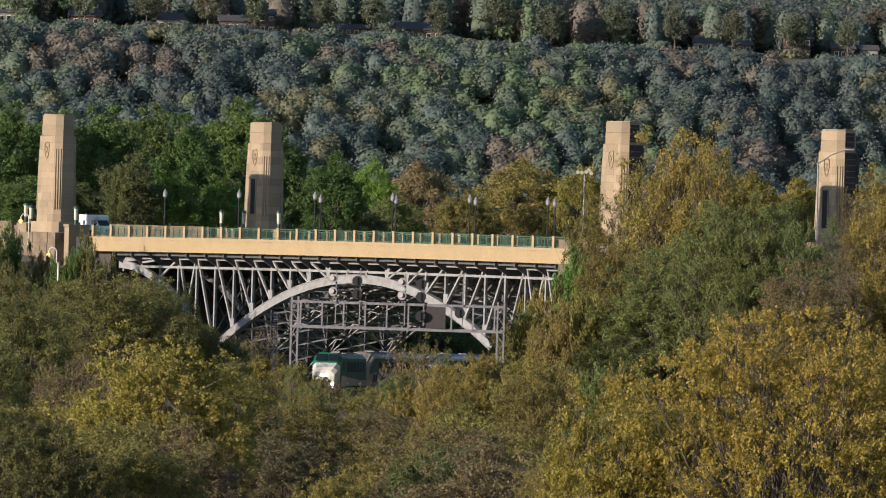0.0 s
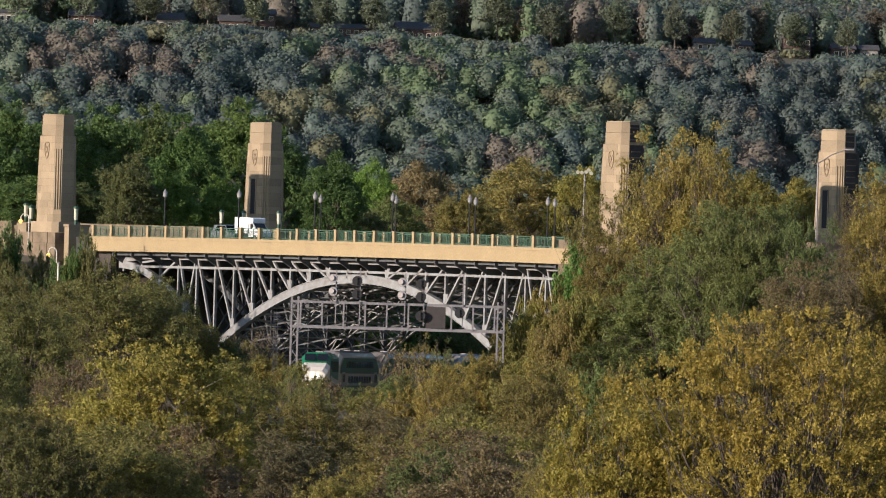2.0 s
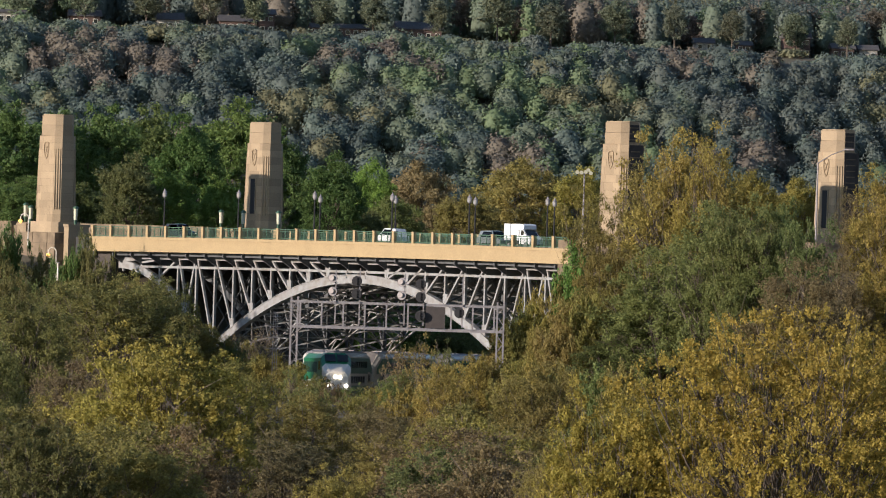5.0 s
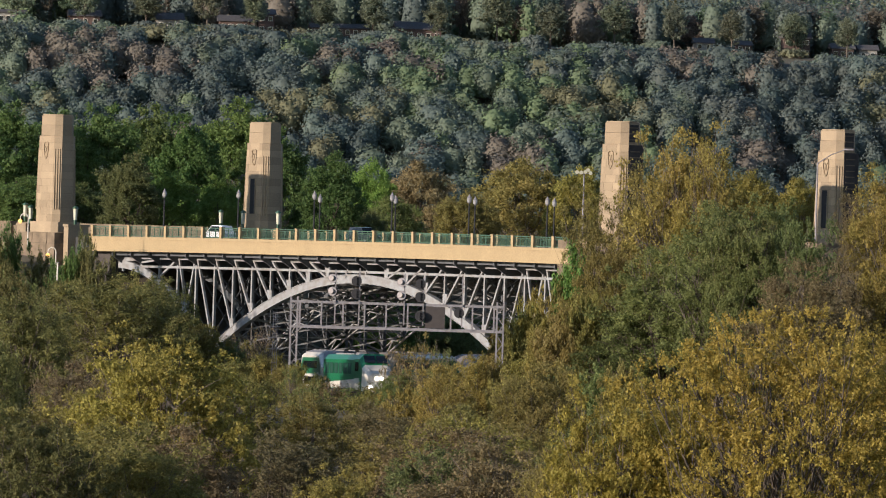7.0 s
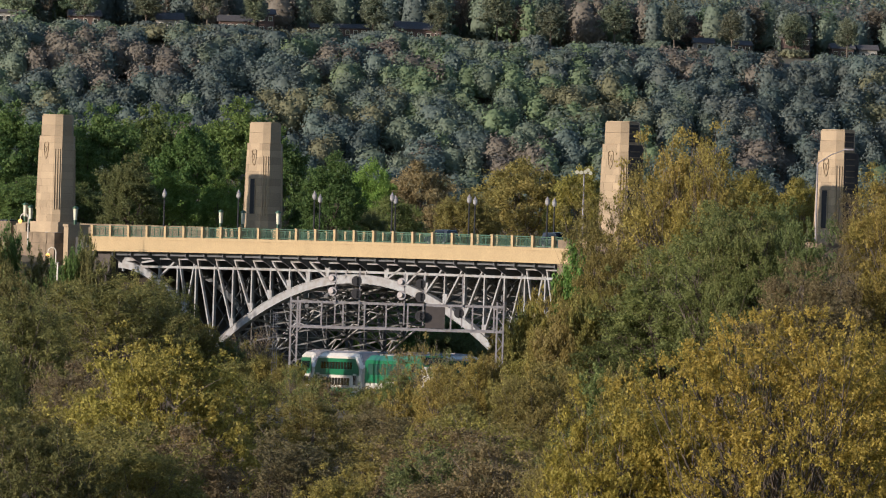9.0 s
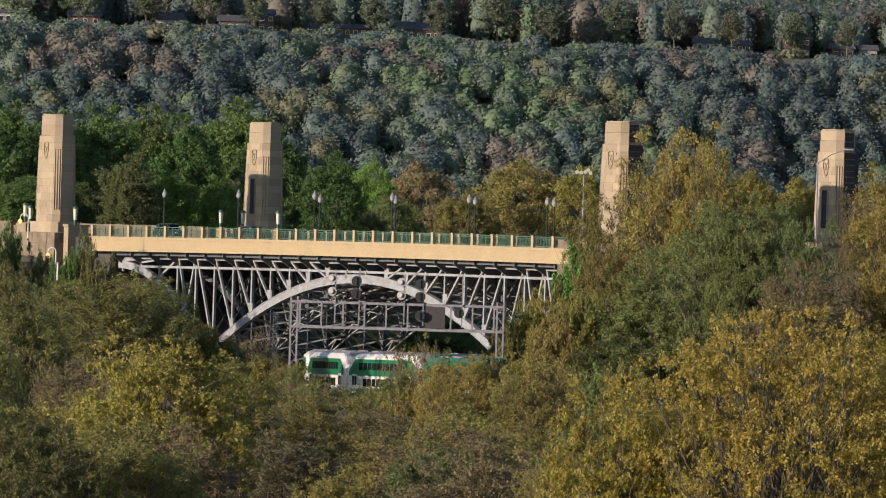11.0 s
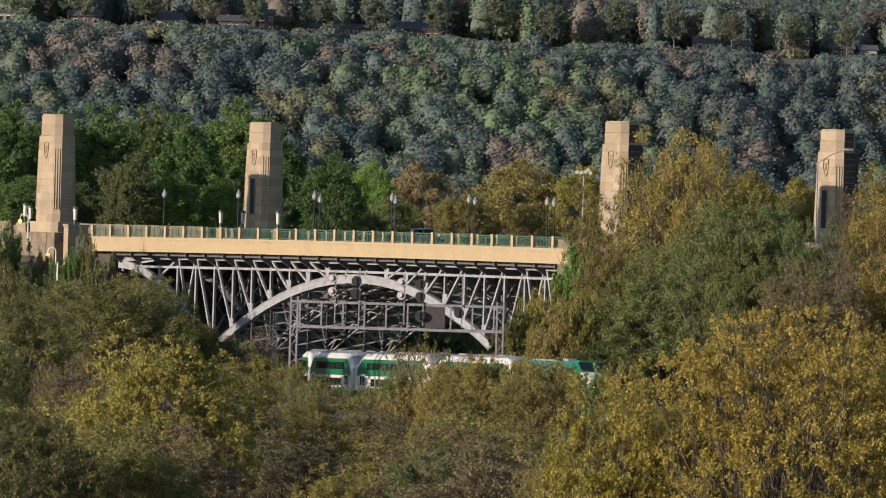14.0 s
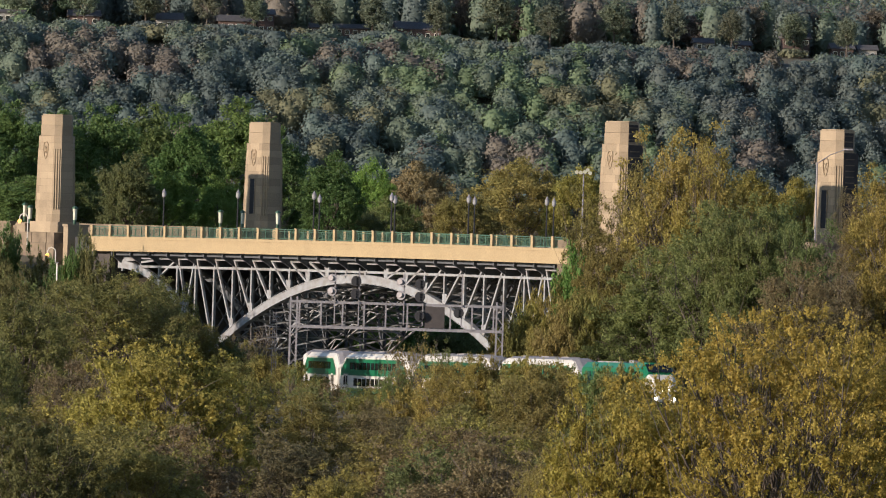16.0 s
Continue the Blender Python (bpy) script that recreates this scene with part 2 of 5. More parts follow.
def build_bridge():
    bridge = holder("bridge", BR, "steel deck arch road bridge with a buff concrete fascia", "bridge", kind="structure")
    ls = [L0 + (L1 - L0) * i / 24 for i in range(25)]
    bm = bmesh.new()
    ribbon(bm, ls, 0.5, DECK_W - 0.5, lambda l: rail_z(l) - 1.75, lambda l: rail_z(l) - 1.35)
    part("road_slab", fixed(bm), ASPHALT, bridge, "grey asphalt roadway")
    for y0, y1, k in ((-0.2, 0.5, -1), (DECK_W - 0.5, DECK_W + 0.2, 1)):
        bm = bmesh.new()
        ribbon(bm, ls, y0, y1, lambda l: rail_z(l) - 2.876, lambda l: rail_z(l) - 1.26)
        part("fascia_beam", fixed(bm), CONCRETE, bridge, "sunlit buff concrete fascia beam")
        bm = bmesh.new()
        yy = (y0 - 0.08, y0 + 0.1) if k < 0 else (y1 - 0.1, y1 + 0.08)
        ribbon(bm, ls, yy[0], yy[1], lambda l: rail_z(l) - 1.55, lambda l: rail_z(l) - 1.24)
        part("coping", fixed(bm), CONCRETE, bridge)
    # walkways with kerbs
    for y0, y1 in ((0.5, 3.0), (DECK_W - 3.0, DECK_W - 0.5)):
        bm = bmesh.new()
        ribbon(bm, ls, y0, y1, lambda l: rail_z(l) - 1.346, lambda l: rail_z(l) - 1.2)
        part("walkway", fixed(bm), CONCRETE_GREY, bridge)
    # railing
    post = bmesh.new()
    box(post, -0.2, 0.2, -0.22, 0.22, -1.35, 0.0)
    box(post, -0.23, 0.23, -0.25, 0.25, -0.06, 0.02)
    post = bmesh_data("railing_post", fixed(post), CONCRETE)
    panel = bmesh.new()
    bar(panel, (0.2, 0, -0.12), (PANEL - 0.2, 0, -0.12), 0.09, 0.09)
    bar(panel, (0.2, 0, -0.32), (PANEL - 0.2, 0, -0.32), 0.05, 0.05)
    bar(panel, (0.2, 0, -1.12), (PANEL - 0.2, 0, -1.12), 0.06, 0.08)
    for k in range(1, 17):
        x = 0.2 + (PANEL - 0.4) * k / 17
        bar(panel, (x, 0, -1.12), (x, 0, -0.32), 0.035, 0.035)
    for k in (1, 2):
        x = 0.2 + (PANEL - 0.4) * k / 3
        bar(panel, (x, 0, -1.2), (x, 0, -0.12), 0.07, 0.07)
    panel = bmesh_data("railing_panel", fixed(panel), GREEN_PAINT)
    for y in (0.05, DECK_W - 0.05):
        for i in range(-1, 26):
            l = PANEL * i
            shared("railing_post", post, bridge, pose(l, y, rail_z(l)))
            if i < 25:
                slope = math.degrees(math.atan((rail_z(l + PANEL) - rail_z(l)) / PANEL))
                shared("railing_panel", panel, bridge, pose(l, y, rail_z(l), 0, -slope, 0))
    # floor beams with tapering brackets, and stringers
    fb = bmesh.new()
    box(fb, -0.12, 0.12, 2.0, 25.0, -4.35, -3.0)
    for y0, y1 in ((0.4, 2.0), (26.6, 25.0)):
        loft(fb, [[(x, y0, -2.95), (x, y1, -2.95), (x, y1, -4.3), (x, y0, -3.35)] for x in (-0.1, 0.1)])
    fb = bmesh_data("floor_beam", fixed(fb), STEEL_SHADED)
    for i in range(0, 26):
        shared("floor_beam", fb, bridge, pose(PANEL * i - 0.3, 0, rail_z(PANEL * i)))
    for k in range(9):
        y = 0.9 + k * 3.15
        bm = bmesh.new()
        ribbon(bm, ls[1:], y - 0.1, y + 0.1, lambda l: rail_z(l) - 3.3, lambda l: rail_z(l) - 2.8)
        part("stringer", fixed(bm), STEEL_SHADED, bridge)
    # spandrel truss, columns and arch ribs
    for n, y in enumerate(RIBS):
        # Only the outer truss is pale; inner ones carry shade in their colour.
        mat = STEEL if n == 0 else STEEL_SHADED
        for dz in (3.55, 4.5):
            bm = bmesh.new()
            ribbon(bm, [l for l in ls if l > -1], y - 0.14, y + 0.14, lambda l: rail_z(l) - dz - 0.13, lambda l: rail_z(l) - dz + 0.13)
            part("chord", fixed(bm), mat, bridge)
        for i in range(0, 26):
            l = PANEL * i - 0.3
            zt = rail_z(l) - 4.45
            part("hanger", a_bar((l, y, zt), (l, y, zt + 0.95), 0.2, 0.2), mat, bridge)
            zb = arch_z(l)
            inside = 14 < l < 77
            side = -1 if l < CROWN_L else 1
            if inside:
                if zt - zb > 0.9:
                    part("column", a_bar((l, y, zb), (l, y, zt), 0.30, 0.24), mat, bridge)
                    part("diagonal", a_bar((l, y, zb + 0.25), (l + side * PANEL * 0.92, y, zt + 0.75), 0.28, 0.22), mat, bridge)
                    bm = bmesh.new()
                    loft(bm, [[(l - 0.25, yy, zb + 0.2), (l + 0.25, yy, zb + 0.2), (l + 0.3 + 0.3 * max(side, 0), yy, zb + 1.5), (l - 0.3 + 0.3 * min(side, 0), yy, zb + 1.5)] for yy in (y - 0.13, y + 0.13)])
                    part("gusset", fixed(bm), mat, bridge)
                elif zt - zb > 0.3:
                    part("column", a_bar((l, y, zb), (l, y, zt), 0.5, 0.24), mat, bridge)
            else:
                base = 4.5 if 8 < l < 84 else max(8.0, 16.6 - 0.05 * (min(l, 92 - l) * 1.0 - 1) ** 2)
                part("column", a_bar((l, y, base), (l, y, zt), 0.28, 0.24), mat, bridge)
                part("diagonal", a_bar((l, y, base + 1.2), (l - side * PANEL * 0.92, y, zt + 0.75), 0.26, 0.22), mat, bridge)
        arc = [CROWN_L - 32.5 + 65 * i / 40 for i in range(41)]
        if n == 0:
            bm = bmesh.new()
            loft(bm, [[(l, y - 0.25, arch_z(l) - 0.4), (l, y + 0.25, arch_z(l) - 0.4), (l, y + 0.25, arch_z(l) + 0.4), (l, y - 0.25, arch_z(l) + 0.4)] for l in arc])
            part("arch_rib", fixed(bm), mat, bridge, "pale grey painted steel arch rib")
            for e in (0.403, -0.483):
                bm = bmesh.new()
                loft(bm, [[(l, y - 0.32, arch_z(l) + e), (l, y + 0.32, arch_z(l) + e), (l, y + 0.32, arch_z(l) + e + 0.08), (l, y - 0.32, arch_z(l) + e + 0.08)] for l in arc])
                part("flange", fixed(bm), mat, bridge)
        else:
            bm = bmesh.new()
            for e in (-0.5, 0.5):
                loft(bm, [[(l, y - 0.12, arch_z(l) + e - 0.08), (l, y + 0.12, arch_z(l) + e - 0.08), (l, y + 0.12, arch_z(l) + e + 0.08), (l, y - 0.12, arch_z(l) + e + 0.08)] for l in arc])
            for k, (la, lb) in enumerate(zip(arc, arc[1:])):
                e = 0.45 if k % 2 else -0.45
                bar(bm, (la, y, arch_z(la) - e), (lb, y, arch_z(lb) + e), 0.1)
            part("lattice_rib", fixed(bm), STEEL, bridge, "riveted steel lattice arch rib")
        for m in (0, 1):
            f = (lambda q: q) if m == 0 else (lambda q: 92 - q)
            bm = bmesh.new()
            loft(bm, [[(f(q), y - 0.25, 17.3 - 0.035 * (q + 1) ** 1.9 - 0.45), (f(q), y + 0.25, 17.3 - 0.035 * (q + 1) ** 1.9 - 0.45), (f(q), y + 0.25, 17.3 - 0.035 * (q + 1) ** 1.9 + 0.4), (f(q), y - 0.25, 17.3 - 0.035 * (q + 1) ** 1.9 + 0.4)] for q in range(-1, 14)])
            part("side_arch", fixed(bm), mat, bridge)
    # lattice bracing between the ribs
    for a, b in zip(RIBS, RIBS[1:]):
        for i in range(3, 22, 1):
            l = PANEL * i - 0.3
            za = arch_z(l)
            bm = bmesh.new()
            bar(bm, (l, a, za + 0.4), (l, b, za + 0.4), 0.13)
            bar(bm, (l, a, za - 0.45), (l, b, za - 0.45), 0.13)
            for k in range(6):
                y0, y1 = a + (b - a) * k / 6, a + (b - a) * (k + 1) / 6
                e = 1 if k % 2 else -1
                bar(bm, (l, y0, za - 0.42 * e), (l, y1, za + 0.42 * e), 0.09)
            part("lattice_strut", fixed(bm), STEEL, bridge)
            if i < 21:
                l2 = l + PANEL
                z2 = arch_z(l2)
                bm = bmesh.new()
                bar(bm, (l, a, za), (l2, b, z2), 0.16)
                bar(bm, (l, b, za + 0.02), (l2, a, z2 + 0.02), 0.16)
                part("wind_bracing", fixed(bm), STEEL, bridge)
            zt = rail_z(l) - 4.5
            if zt - za > 3:
                bm = bmesh.new()
                bar(bm, (l, a, za + 0.5), (l, b, zt), 0.14)
                bar(bm, (l + 0.02, b, za + 0.5), (l + 0.02, a, zt), 0.14)
                part("sway_bracing", fixed(bm), STEEL_SHADED, bridge)
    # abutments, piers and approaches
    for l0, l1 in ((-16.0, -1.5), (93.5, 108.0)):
        part("abutment", a_box(l0, l1, 1.0, DECK_W - 1.0, 2.0, 18.75), DARK_MASONRY, bridge, "dark concrete abutment")
    for l in (11.0, 79.0):
        for y in RIBS:
            part("pier", a_box(l - 1.6, l + 1.6, y - 1.2, y + 1.2, 0.0, 5.2), CONCRETE_GREY, bridge)


def bmesh_data(name, bm, mat):
    me = bpy.data.meshes.new(name)
    bm.to_mesh(me)
    bm.free()
    me.materials.append(mat)
    return me


build_bridge()


def build_approaches():
    for l0, l1 in ((-120.0, L0 - 0.02), (L1 + 0.02, 200.0)):
        bm = bmesh.new()
        box(bm, l0, l1, 0.5, DECK_W - 0.5, 18.0, rail_z(L0) - 1.35)
        ob = part("road", bm, ASPHALT)
        ob.matrix_basis = BR
        tagged(ob, "grey asphalt approach road behind the parapets", "road", kind="structure")
        for y in (0.0, DECK_W):
            ll0, ll1 = (l0, -20.0) if l0 < 0 else (104.0, l1)
            bm = bmesh.new()
            box(bm, ll0, ll1, y - 0.35, y + 0.35, 17.5, 21.5)
            box(bm, ll0, ll1, y - 0.45, y + 0.45, 21.5, 21.75)
            ob = part("parapet_wall", fixed(bm), STONE_DARK)
            ob.matrix_basis = BR
            tagged(ob, "weathered stone parapet of the approach road", "wall", kind="structure")


build_approaches()


# ---- pylons ----
def octagon(wx, wy, c, z):
    hx, hy = wx / 2, wy / 2
    return [(-hx + c, -hy, z), (hx - c, -hy, z), (hx, -hy + c, z), (hx, hy - c, z), (hx - c, hy, z), (-hx + c, hy, z), (-hx, hy - c, z), (-hx, -hy + c, z)]


def build_pylon():
    """Limestone pylon; its foot is at the top of its base, its shaft tapers and steps in near the top."""
    p = holder("pylon", Matrix(), "tall fluted limestone pylon standing at the bridge's corner", "pylon", "four bridge pylons")
    h = 12.1
    courses = 12
    for i in range(courses):
        z0, z1 = h * 0.80 * i / courses, h * 0.80 * (i + 1) / courses - 0.02
        k = lambda z: 1 - 0.006 * z
        a = 0.8 if i % 2 else 1.1
        b = 1.0 if i % 2 else 0.5
        for piece in range(3):
            secs = []
            for z in (z0, z1):
                hx, hy, c = 2.3 * k(z), 1.5 * k(z), 0.66
                e = 0.008
                if piece == 0:
                    s = [(-a - e, -hy), (-a - e, hy), (-hx + c, hy), (-hx, hy - c), (-hx, -hy + c), (-hx + c, -hy)]
                elif piece == 1:
                    s = [(-a + e, -hy), (b - e, -hy), (b - e, hy), (-a + e, hy)]
                else:
                    s = [(b + e, -hy), (hx - c, -hy), (hx, -hy + c), (hx, hy - c), (hx - c, hy), (b + e, hy)]
                secs.append([(x, y, z) for x, y in s])
            bm = bmesh.new()
            loft(bm, secs)
            part("stone_block", fixed(bm), LIMESTONE, p)
    bm = bmesh.new()
    loft(bm, [octagon(4.5 * k(z), 2.9 * k(z), 0.66, z) for z in (0.05, h * 0.8 - 0.05)])
    part("core", fixed(bm), STONE_DARK, p)
    zc = h * 0.80
    for i, (a, b, z0, z1) in enumerate(((4.02, 2.5, zc, zc + 1.2), (3.98, 2.46, zc + 1.2, h - 0.14), (3.8, 2.3, h - 0.14, h))):
        bm = bmesh.new()
        loft(bm, [octagon(a, b, 0.62, z) for z in (z0, z1 - 0.02)])
        part("cap_course", fixed(bm), LIMESTONE, p)
    # flutes: slim ribs up the splayed corners
    for sx in (-1, 1):
        for sy in (-1, 1):
            for q in (0.2, 0.5, 0.8):
                x, y = 4.52 / 2 - 0.66 * (1 - q), 2.95 / 2 - 0.66 * q
                bm = a_bar((sx * (x + 0.06), sy * (y + 0.06), 1.4), (sx * (x - 0.09), sy * (y - 0.05), 8.2), 0.13, 0.13)
                part("flute", bm, LIMESTONE, p)
    # carved shield: raised border and field, on both broad faces
    for sy in (-1, 1):
        y = sy * 1.475
        rim = [(-0.42, 8.75), (-0.2, 8.95), (0.2, 8.95), (0.42, 8.75), (0.42, 8.0), (0.25, 7.4), (0.0, 7.1), (-0.25, 7.4), (-0.42, 8.0)]
        bm = bmesh.new()
        for a, b in zip(rim, rim[1:] + rim[:1]):
            bar(bm, (a[0], y, a[1]), (b[0], y, b[1]), 0.1, 0.1)
        bar(bm, (-0.2, y, 8.5), (0.2, y, 7.7), 0.08)
        bar(bm, (0.2, y, 8.5), (-0.2, y, 7.7), 0.08)
        part("carved_shield", bm, LIMESTONE, p)
    return p


def pylon_slot(p):
    bm = bmesh.new()
    box(bm, -0.45, 0.45, -1.552, -1.40, 1.6, 5.6)
    part("window_slot", bm, BLACK, p, "tall dark window slot")
    bm = bmesh.new()
    for x in (-0.5, 0.5):
        bar(bm, (x, -1.55, 1.55), (x, -1.52, 5.65), 0.1)
    part("slot_frame", bm, LIMESTONE, p)


def pylon_louvres(p):
    """Dark louvred panel up the outer narrow side."""
    panel = part("louvre_panel", a_box(2.262, 2.31, -0.82, 1.1, 0.6, 9.6), DARK_MASONRY, p, "dark louvred stone panel")
    head = part("louvre_panel", a_box(2.0, 2.03, -0.6, 0.6, 9.9, 11.7), DARK_MASONRY, p)
    for top, z0, n, x in ((panel, 0.8, 14, 2.31), (head, 10.1, 3, 2.03)):
        for k in range(n):
            part("slat", a_box(x + 0.002, x + 0.06, -0.58, 0.58, z0 + k * 0.62, z0 + k * 0.62 + 0.1), STONE_DARK, top)


pylon = build_pylon()
PYL_BASE = 21.8
for k, (l, y) in enumerate(((-13.0, 1.0), (94.45, 1.0), (-13.35, 29.58), (94.1, 29.58))):
    ob = pylon if k == 3 else copy_thing(pylon, Matrix())
    ob.matrix_basis = BR @ pose(l, y, PYL_BASE)
    if k in (2, 3):
        pylon_slot(ob)
    if k in (1, 3):
        pylon_louvres(ob)
    base = holder("pylon_base", BR @ pose(l, y, 0), "weathered limestone base block carrying a pylon", "base", "four pylon bases", kind="structure")
    bm = bmesh.new()
    loft(bm, [octagon(5.4, 3.9, 0.6, z) for z in (20.6, PYL_BASE - 0.003)])
    part("plinth", fixed(bm), LIMESTONE, base)
    for z0, z1, w, d in ((19.4, 20.58, 7.6, 5.0), (17.4, 19.38, 8.2, 5.4), (13.0, 17.38, 7.8, 5.0)):
        n = 5
        for i in range(n):
            x0 = -w / 2 + w * i / n
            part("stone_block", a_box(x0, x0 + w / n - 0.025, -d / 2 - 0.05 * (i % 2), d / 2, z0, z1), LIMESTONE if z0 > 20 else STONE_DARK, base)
    for x in (-4.6, 4.6):
        w = 0.9 if x < 0 else 0.45
        part("side_pier", a_box(x - w, x + w, -1.5, 1.2, 17.0, 21.3), LIMESTONE, base)
        part("pier_cap", a_box(x - w - 0.1, x + w + 0.1, -1.6, 1.3, 21.303, 21.55), LIMESTONE, base)
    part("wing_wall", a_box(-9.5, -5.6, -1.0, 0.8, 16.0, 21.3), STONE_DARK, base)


# ---- lamps on the bridge ----
def build_street_lamp():
    p = holder("street_lamp", Matrix(), "slim dark post-top street lamp with a pale globe", "street lamp", "street lamps along the deck")
    bm = bmesh.new()
    tube(bm, [(0, 0, 0), (0, 0, 0.5), (0, 0, 0.55), (0, 0, 4.4)], [0.17, 0.16, 0.1, 0.075], 8)
    part("post", fixed(bm), BLACK, p)
    bm = bmesh.new()
    tube(bm, [(0, 0, 4.4), (0, 0, 4.55), (0, 0, 4.9), (0, 0, 5.0)], [0.1, 0.24, 0.26, 0.2], 10)
    part("globe", fixed(bm), GLOBE, p, "pale glass globe")
    bm = bmesh.new()
    tube(bm, [(0, 0, 5.0), (0, 0, 5.15), (0, 0, 5.4)], [0.27, 0.14, 0.03], 10)
    part("cap", fixed(bm), GALV, p)
    return p


lamp = build_street_lamp()
spots = [(8.7, 1.2), (23.3, 1.2), (38.0, 1.2), (52.7, 1.2), (67.0, 1.2), (81.2, 1.2), (3.8, 25.6), (33.9, 25.6), (48.8, 25.6), (18.6, 25.6)]
for k, (l, y) in enumerate(spots):
    ob = lamp if k == 0 else copy_thing(lamp, Matrix())
    ob.matrix_basis = BR @ pose(l, y, rail_z(l) - 1.2)


def build_lantern():
    p = holder("lantern", Matrix(), "square milk-glass lantern with a green metal cap on a short post", "lantern", "pylon lanterns")
    part("foot", a_box(-0.12, 0.12, -0.12, 0.12, 0, 0.5), GREEN_PAINT, p)
    bm = bmesh.new()
    loft(bm, [octagon(a, a, 0.08, z) for a, z in ((0.34, 0.5), (0.42, 1.75))])
    part("glass", fixed(bm), MILK, p, "pale glowing milk glass")
    bm = bmesh.new()
    loft(bm, [octagon(a, a, 0.06, z) for a, z in ((0.56, 1.753), (0.5, 1.9), (0.2, 2.05))])
    part("cap", fixed(bm), GREEN_PAINT, p)
    return p


lantern = build_lantern()
spots = [(-18.0, 26.95, 21.7), (-13.5, 26.95, 21.7), (-6.4, 26.95, 21.75), (-17.77, 0.8, 21.553), (-15.8, -1.2, 21.8), (-8.57, 0.8, 21.553)]
for k, (l, y, z) in enumerate(spots):
    ob = lantern if k == 0 else copy_thing(lantern, Matrix())
    ob.matrix_basis = BR @ pose(l, y, z)
    if y > 20:
        b = part("lantern_pier", a_box(l - 0.35, l + 0.35, y - 0.35, y + 0.35, 18.0, z), CONCRETE)
        b.matrix_basis = BR
        tagged(b, "short buff concrete pier under a lantern", "pier", kind="structure")


# ---- signal gantry ----
def build_gantry():
    g = holder("signal_gantry", pose(-14.65, 1062, 0.25, 0, 0, 0), "weathered steel railway signal gantry spanning the tracks", "signal gantry")
    span, zt, zb = 20.6, 14.1, 11.6
    for x in (0.0, span):
        for dx in (-0.3, 0.35):
            for y in (-0.8, 0.8):
                part("leg", a_bar((x + dx, y, 2.0), (x + dx, y, zt + 0.5), 0.17), GALV, g)
        for k in range(12):
            z = 3 + k * 0.93
            e = 1 if k % 2 else -1
            part("leg_brace", a_bar((x - 0.3 * e, -0.8, z), (x + 0.35 * e, -0.8, z + 0.93), 0.07), GALV, g)
    for y in (-0.8, 0.8):
        for z in (zb, zt):
            part("chord", a_bar((-0.4, y, z), (span + 0.4, y, z), 0.2, 0.24), GALV, g)
        for k in range(10):
            x = 0.6 + k * (span - 1.2) / 9
            part("upright", a_bar((x, y, zb), (x, y, zt), 0.24 if y < 0 else 0.16, 0.16), GALV, g)
    part("walkway", a_box(0.2, span - 0.2, -0.7, 0.7, zb + 0.125, zb + 0.18), GALV, g)
    # signal masts with round targets
    for x, ztop, zlow, heads in ((4.1, 17.4, 12.0, ((16.5, 1, MILK), (15.2, 1, MILK))), (6.5, 17.6, 11.9, ((16.3, 0, BLACK), (15.0, 0, BLACK))), (11.0, 17.2, 12.0, ((16.3, 1, MILK), (15.0, 1, MILK))),
                                 (12.9, 16.9, 12.0, ((16.2, 0, BLACK), (14.9, 0, BLACK), (13.0, 0, BLACK))), (16.8, 17.2, 11.9, ((13.4, 0, BLACK),))):
        x -= 0.45
        mast = part("signal_mast", a_bar((x + 0.45, -1.0, zlow), (x + 0.45, -1.0, ztop), 0.12), GALV, g)
        for k, (z, kind, mat) in enumerate(heads):
            bm = bmesh.new()
            disc(bm, (x + 0.15, -1.25, z), 0.52 if kind == 0 else 0.46, (0.25, 1, 0), 0.12, 14)
            part("signal_target", fixed(bm), BLACK if kind == 0 else GALV, mast, "round signal target")
            bm = bmesh.new()
            if kind:
                disc(bm, (x + 0.02, -1.42, z + 0.05), 0.26, (0.25, 1, 0), 0.2, 12)
                part("signal_case", fixed(bm), PALE, mast, "sunlit pale signal case")
            else:
                for dz in (-0.26, 0, 0.26):
                    disc(bm, (x + 0.12, -1.42, z + dz), 0.1, (0.25, 1, 0), 0.2, 8)
                part("signal_hood", fixed(bm), BLACK, mast)
        for k in range(5):
            z = ztop - 0.5 - k * 0.42
            part("rung", a_bar((x + 0.25, -1.0, z), (x + 0.65, -1.0, z), 0.05), GALV, mast)
    part("sign_board", a_box(13.1, 15.1, -0.93, -0.87, zb + 0.2, zt - 0.15), material("brown_board", (0.06, 0.05, 0.045), 0.8), g, "plain brown panel")


build_gantry()


def build_relay_mast():
    g = holder("lattice_mast", pose(-16.6, 1070, 0), "slim lattice mast with short cross arms beside the tracks", "mast")
    for x, y in ((-0.25, -0.25), (0.25, -0.25), (0, 0.25)):
        part("leg", a_bar((x, y, 2.5), (x * 0.7, y * 0.7, 13.2), 0.06), GALV, g)
    for k in range(14):
        z = 3.0 + k * 0.72
        part("rung", a_bar((-0.3, -0.28, z), (0.3, -0.28, z + 0.1), 0.06), GALV, g)
    for z in (9.5, 10.6, 11.7, 12.7):
        part("cross_arm", a_bar((-0.75, -0.3, z), (0.55, -0.3, z), 0.07), GALV, g)


build_relay_mast()


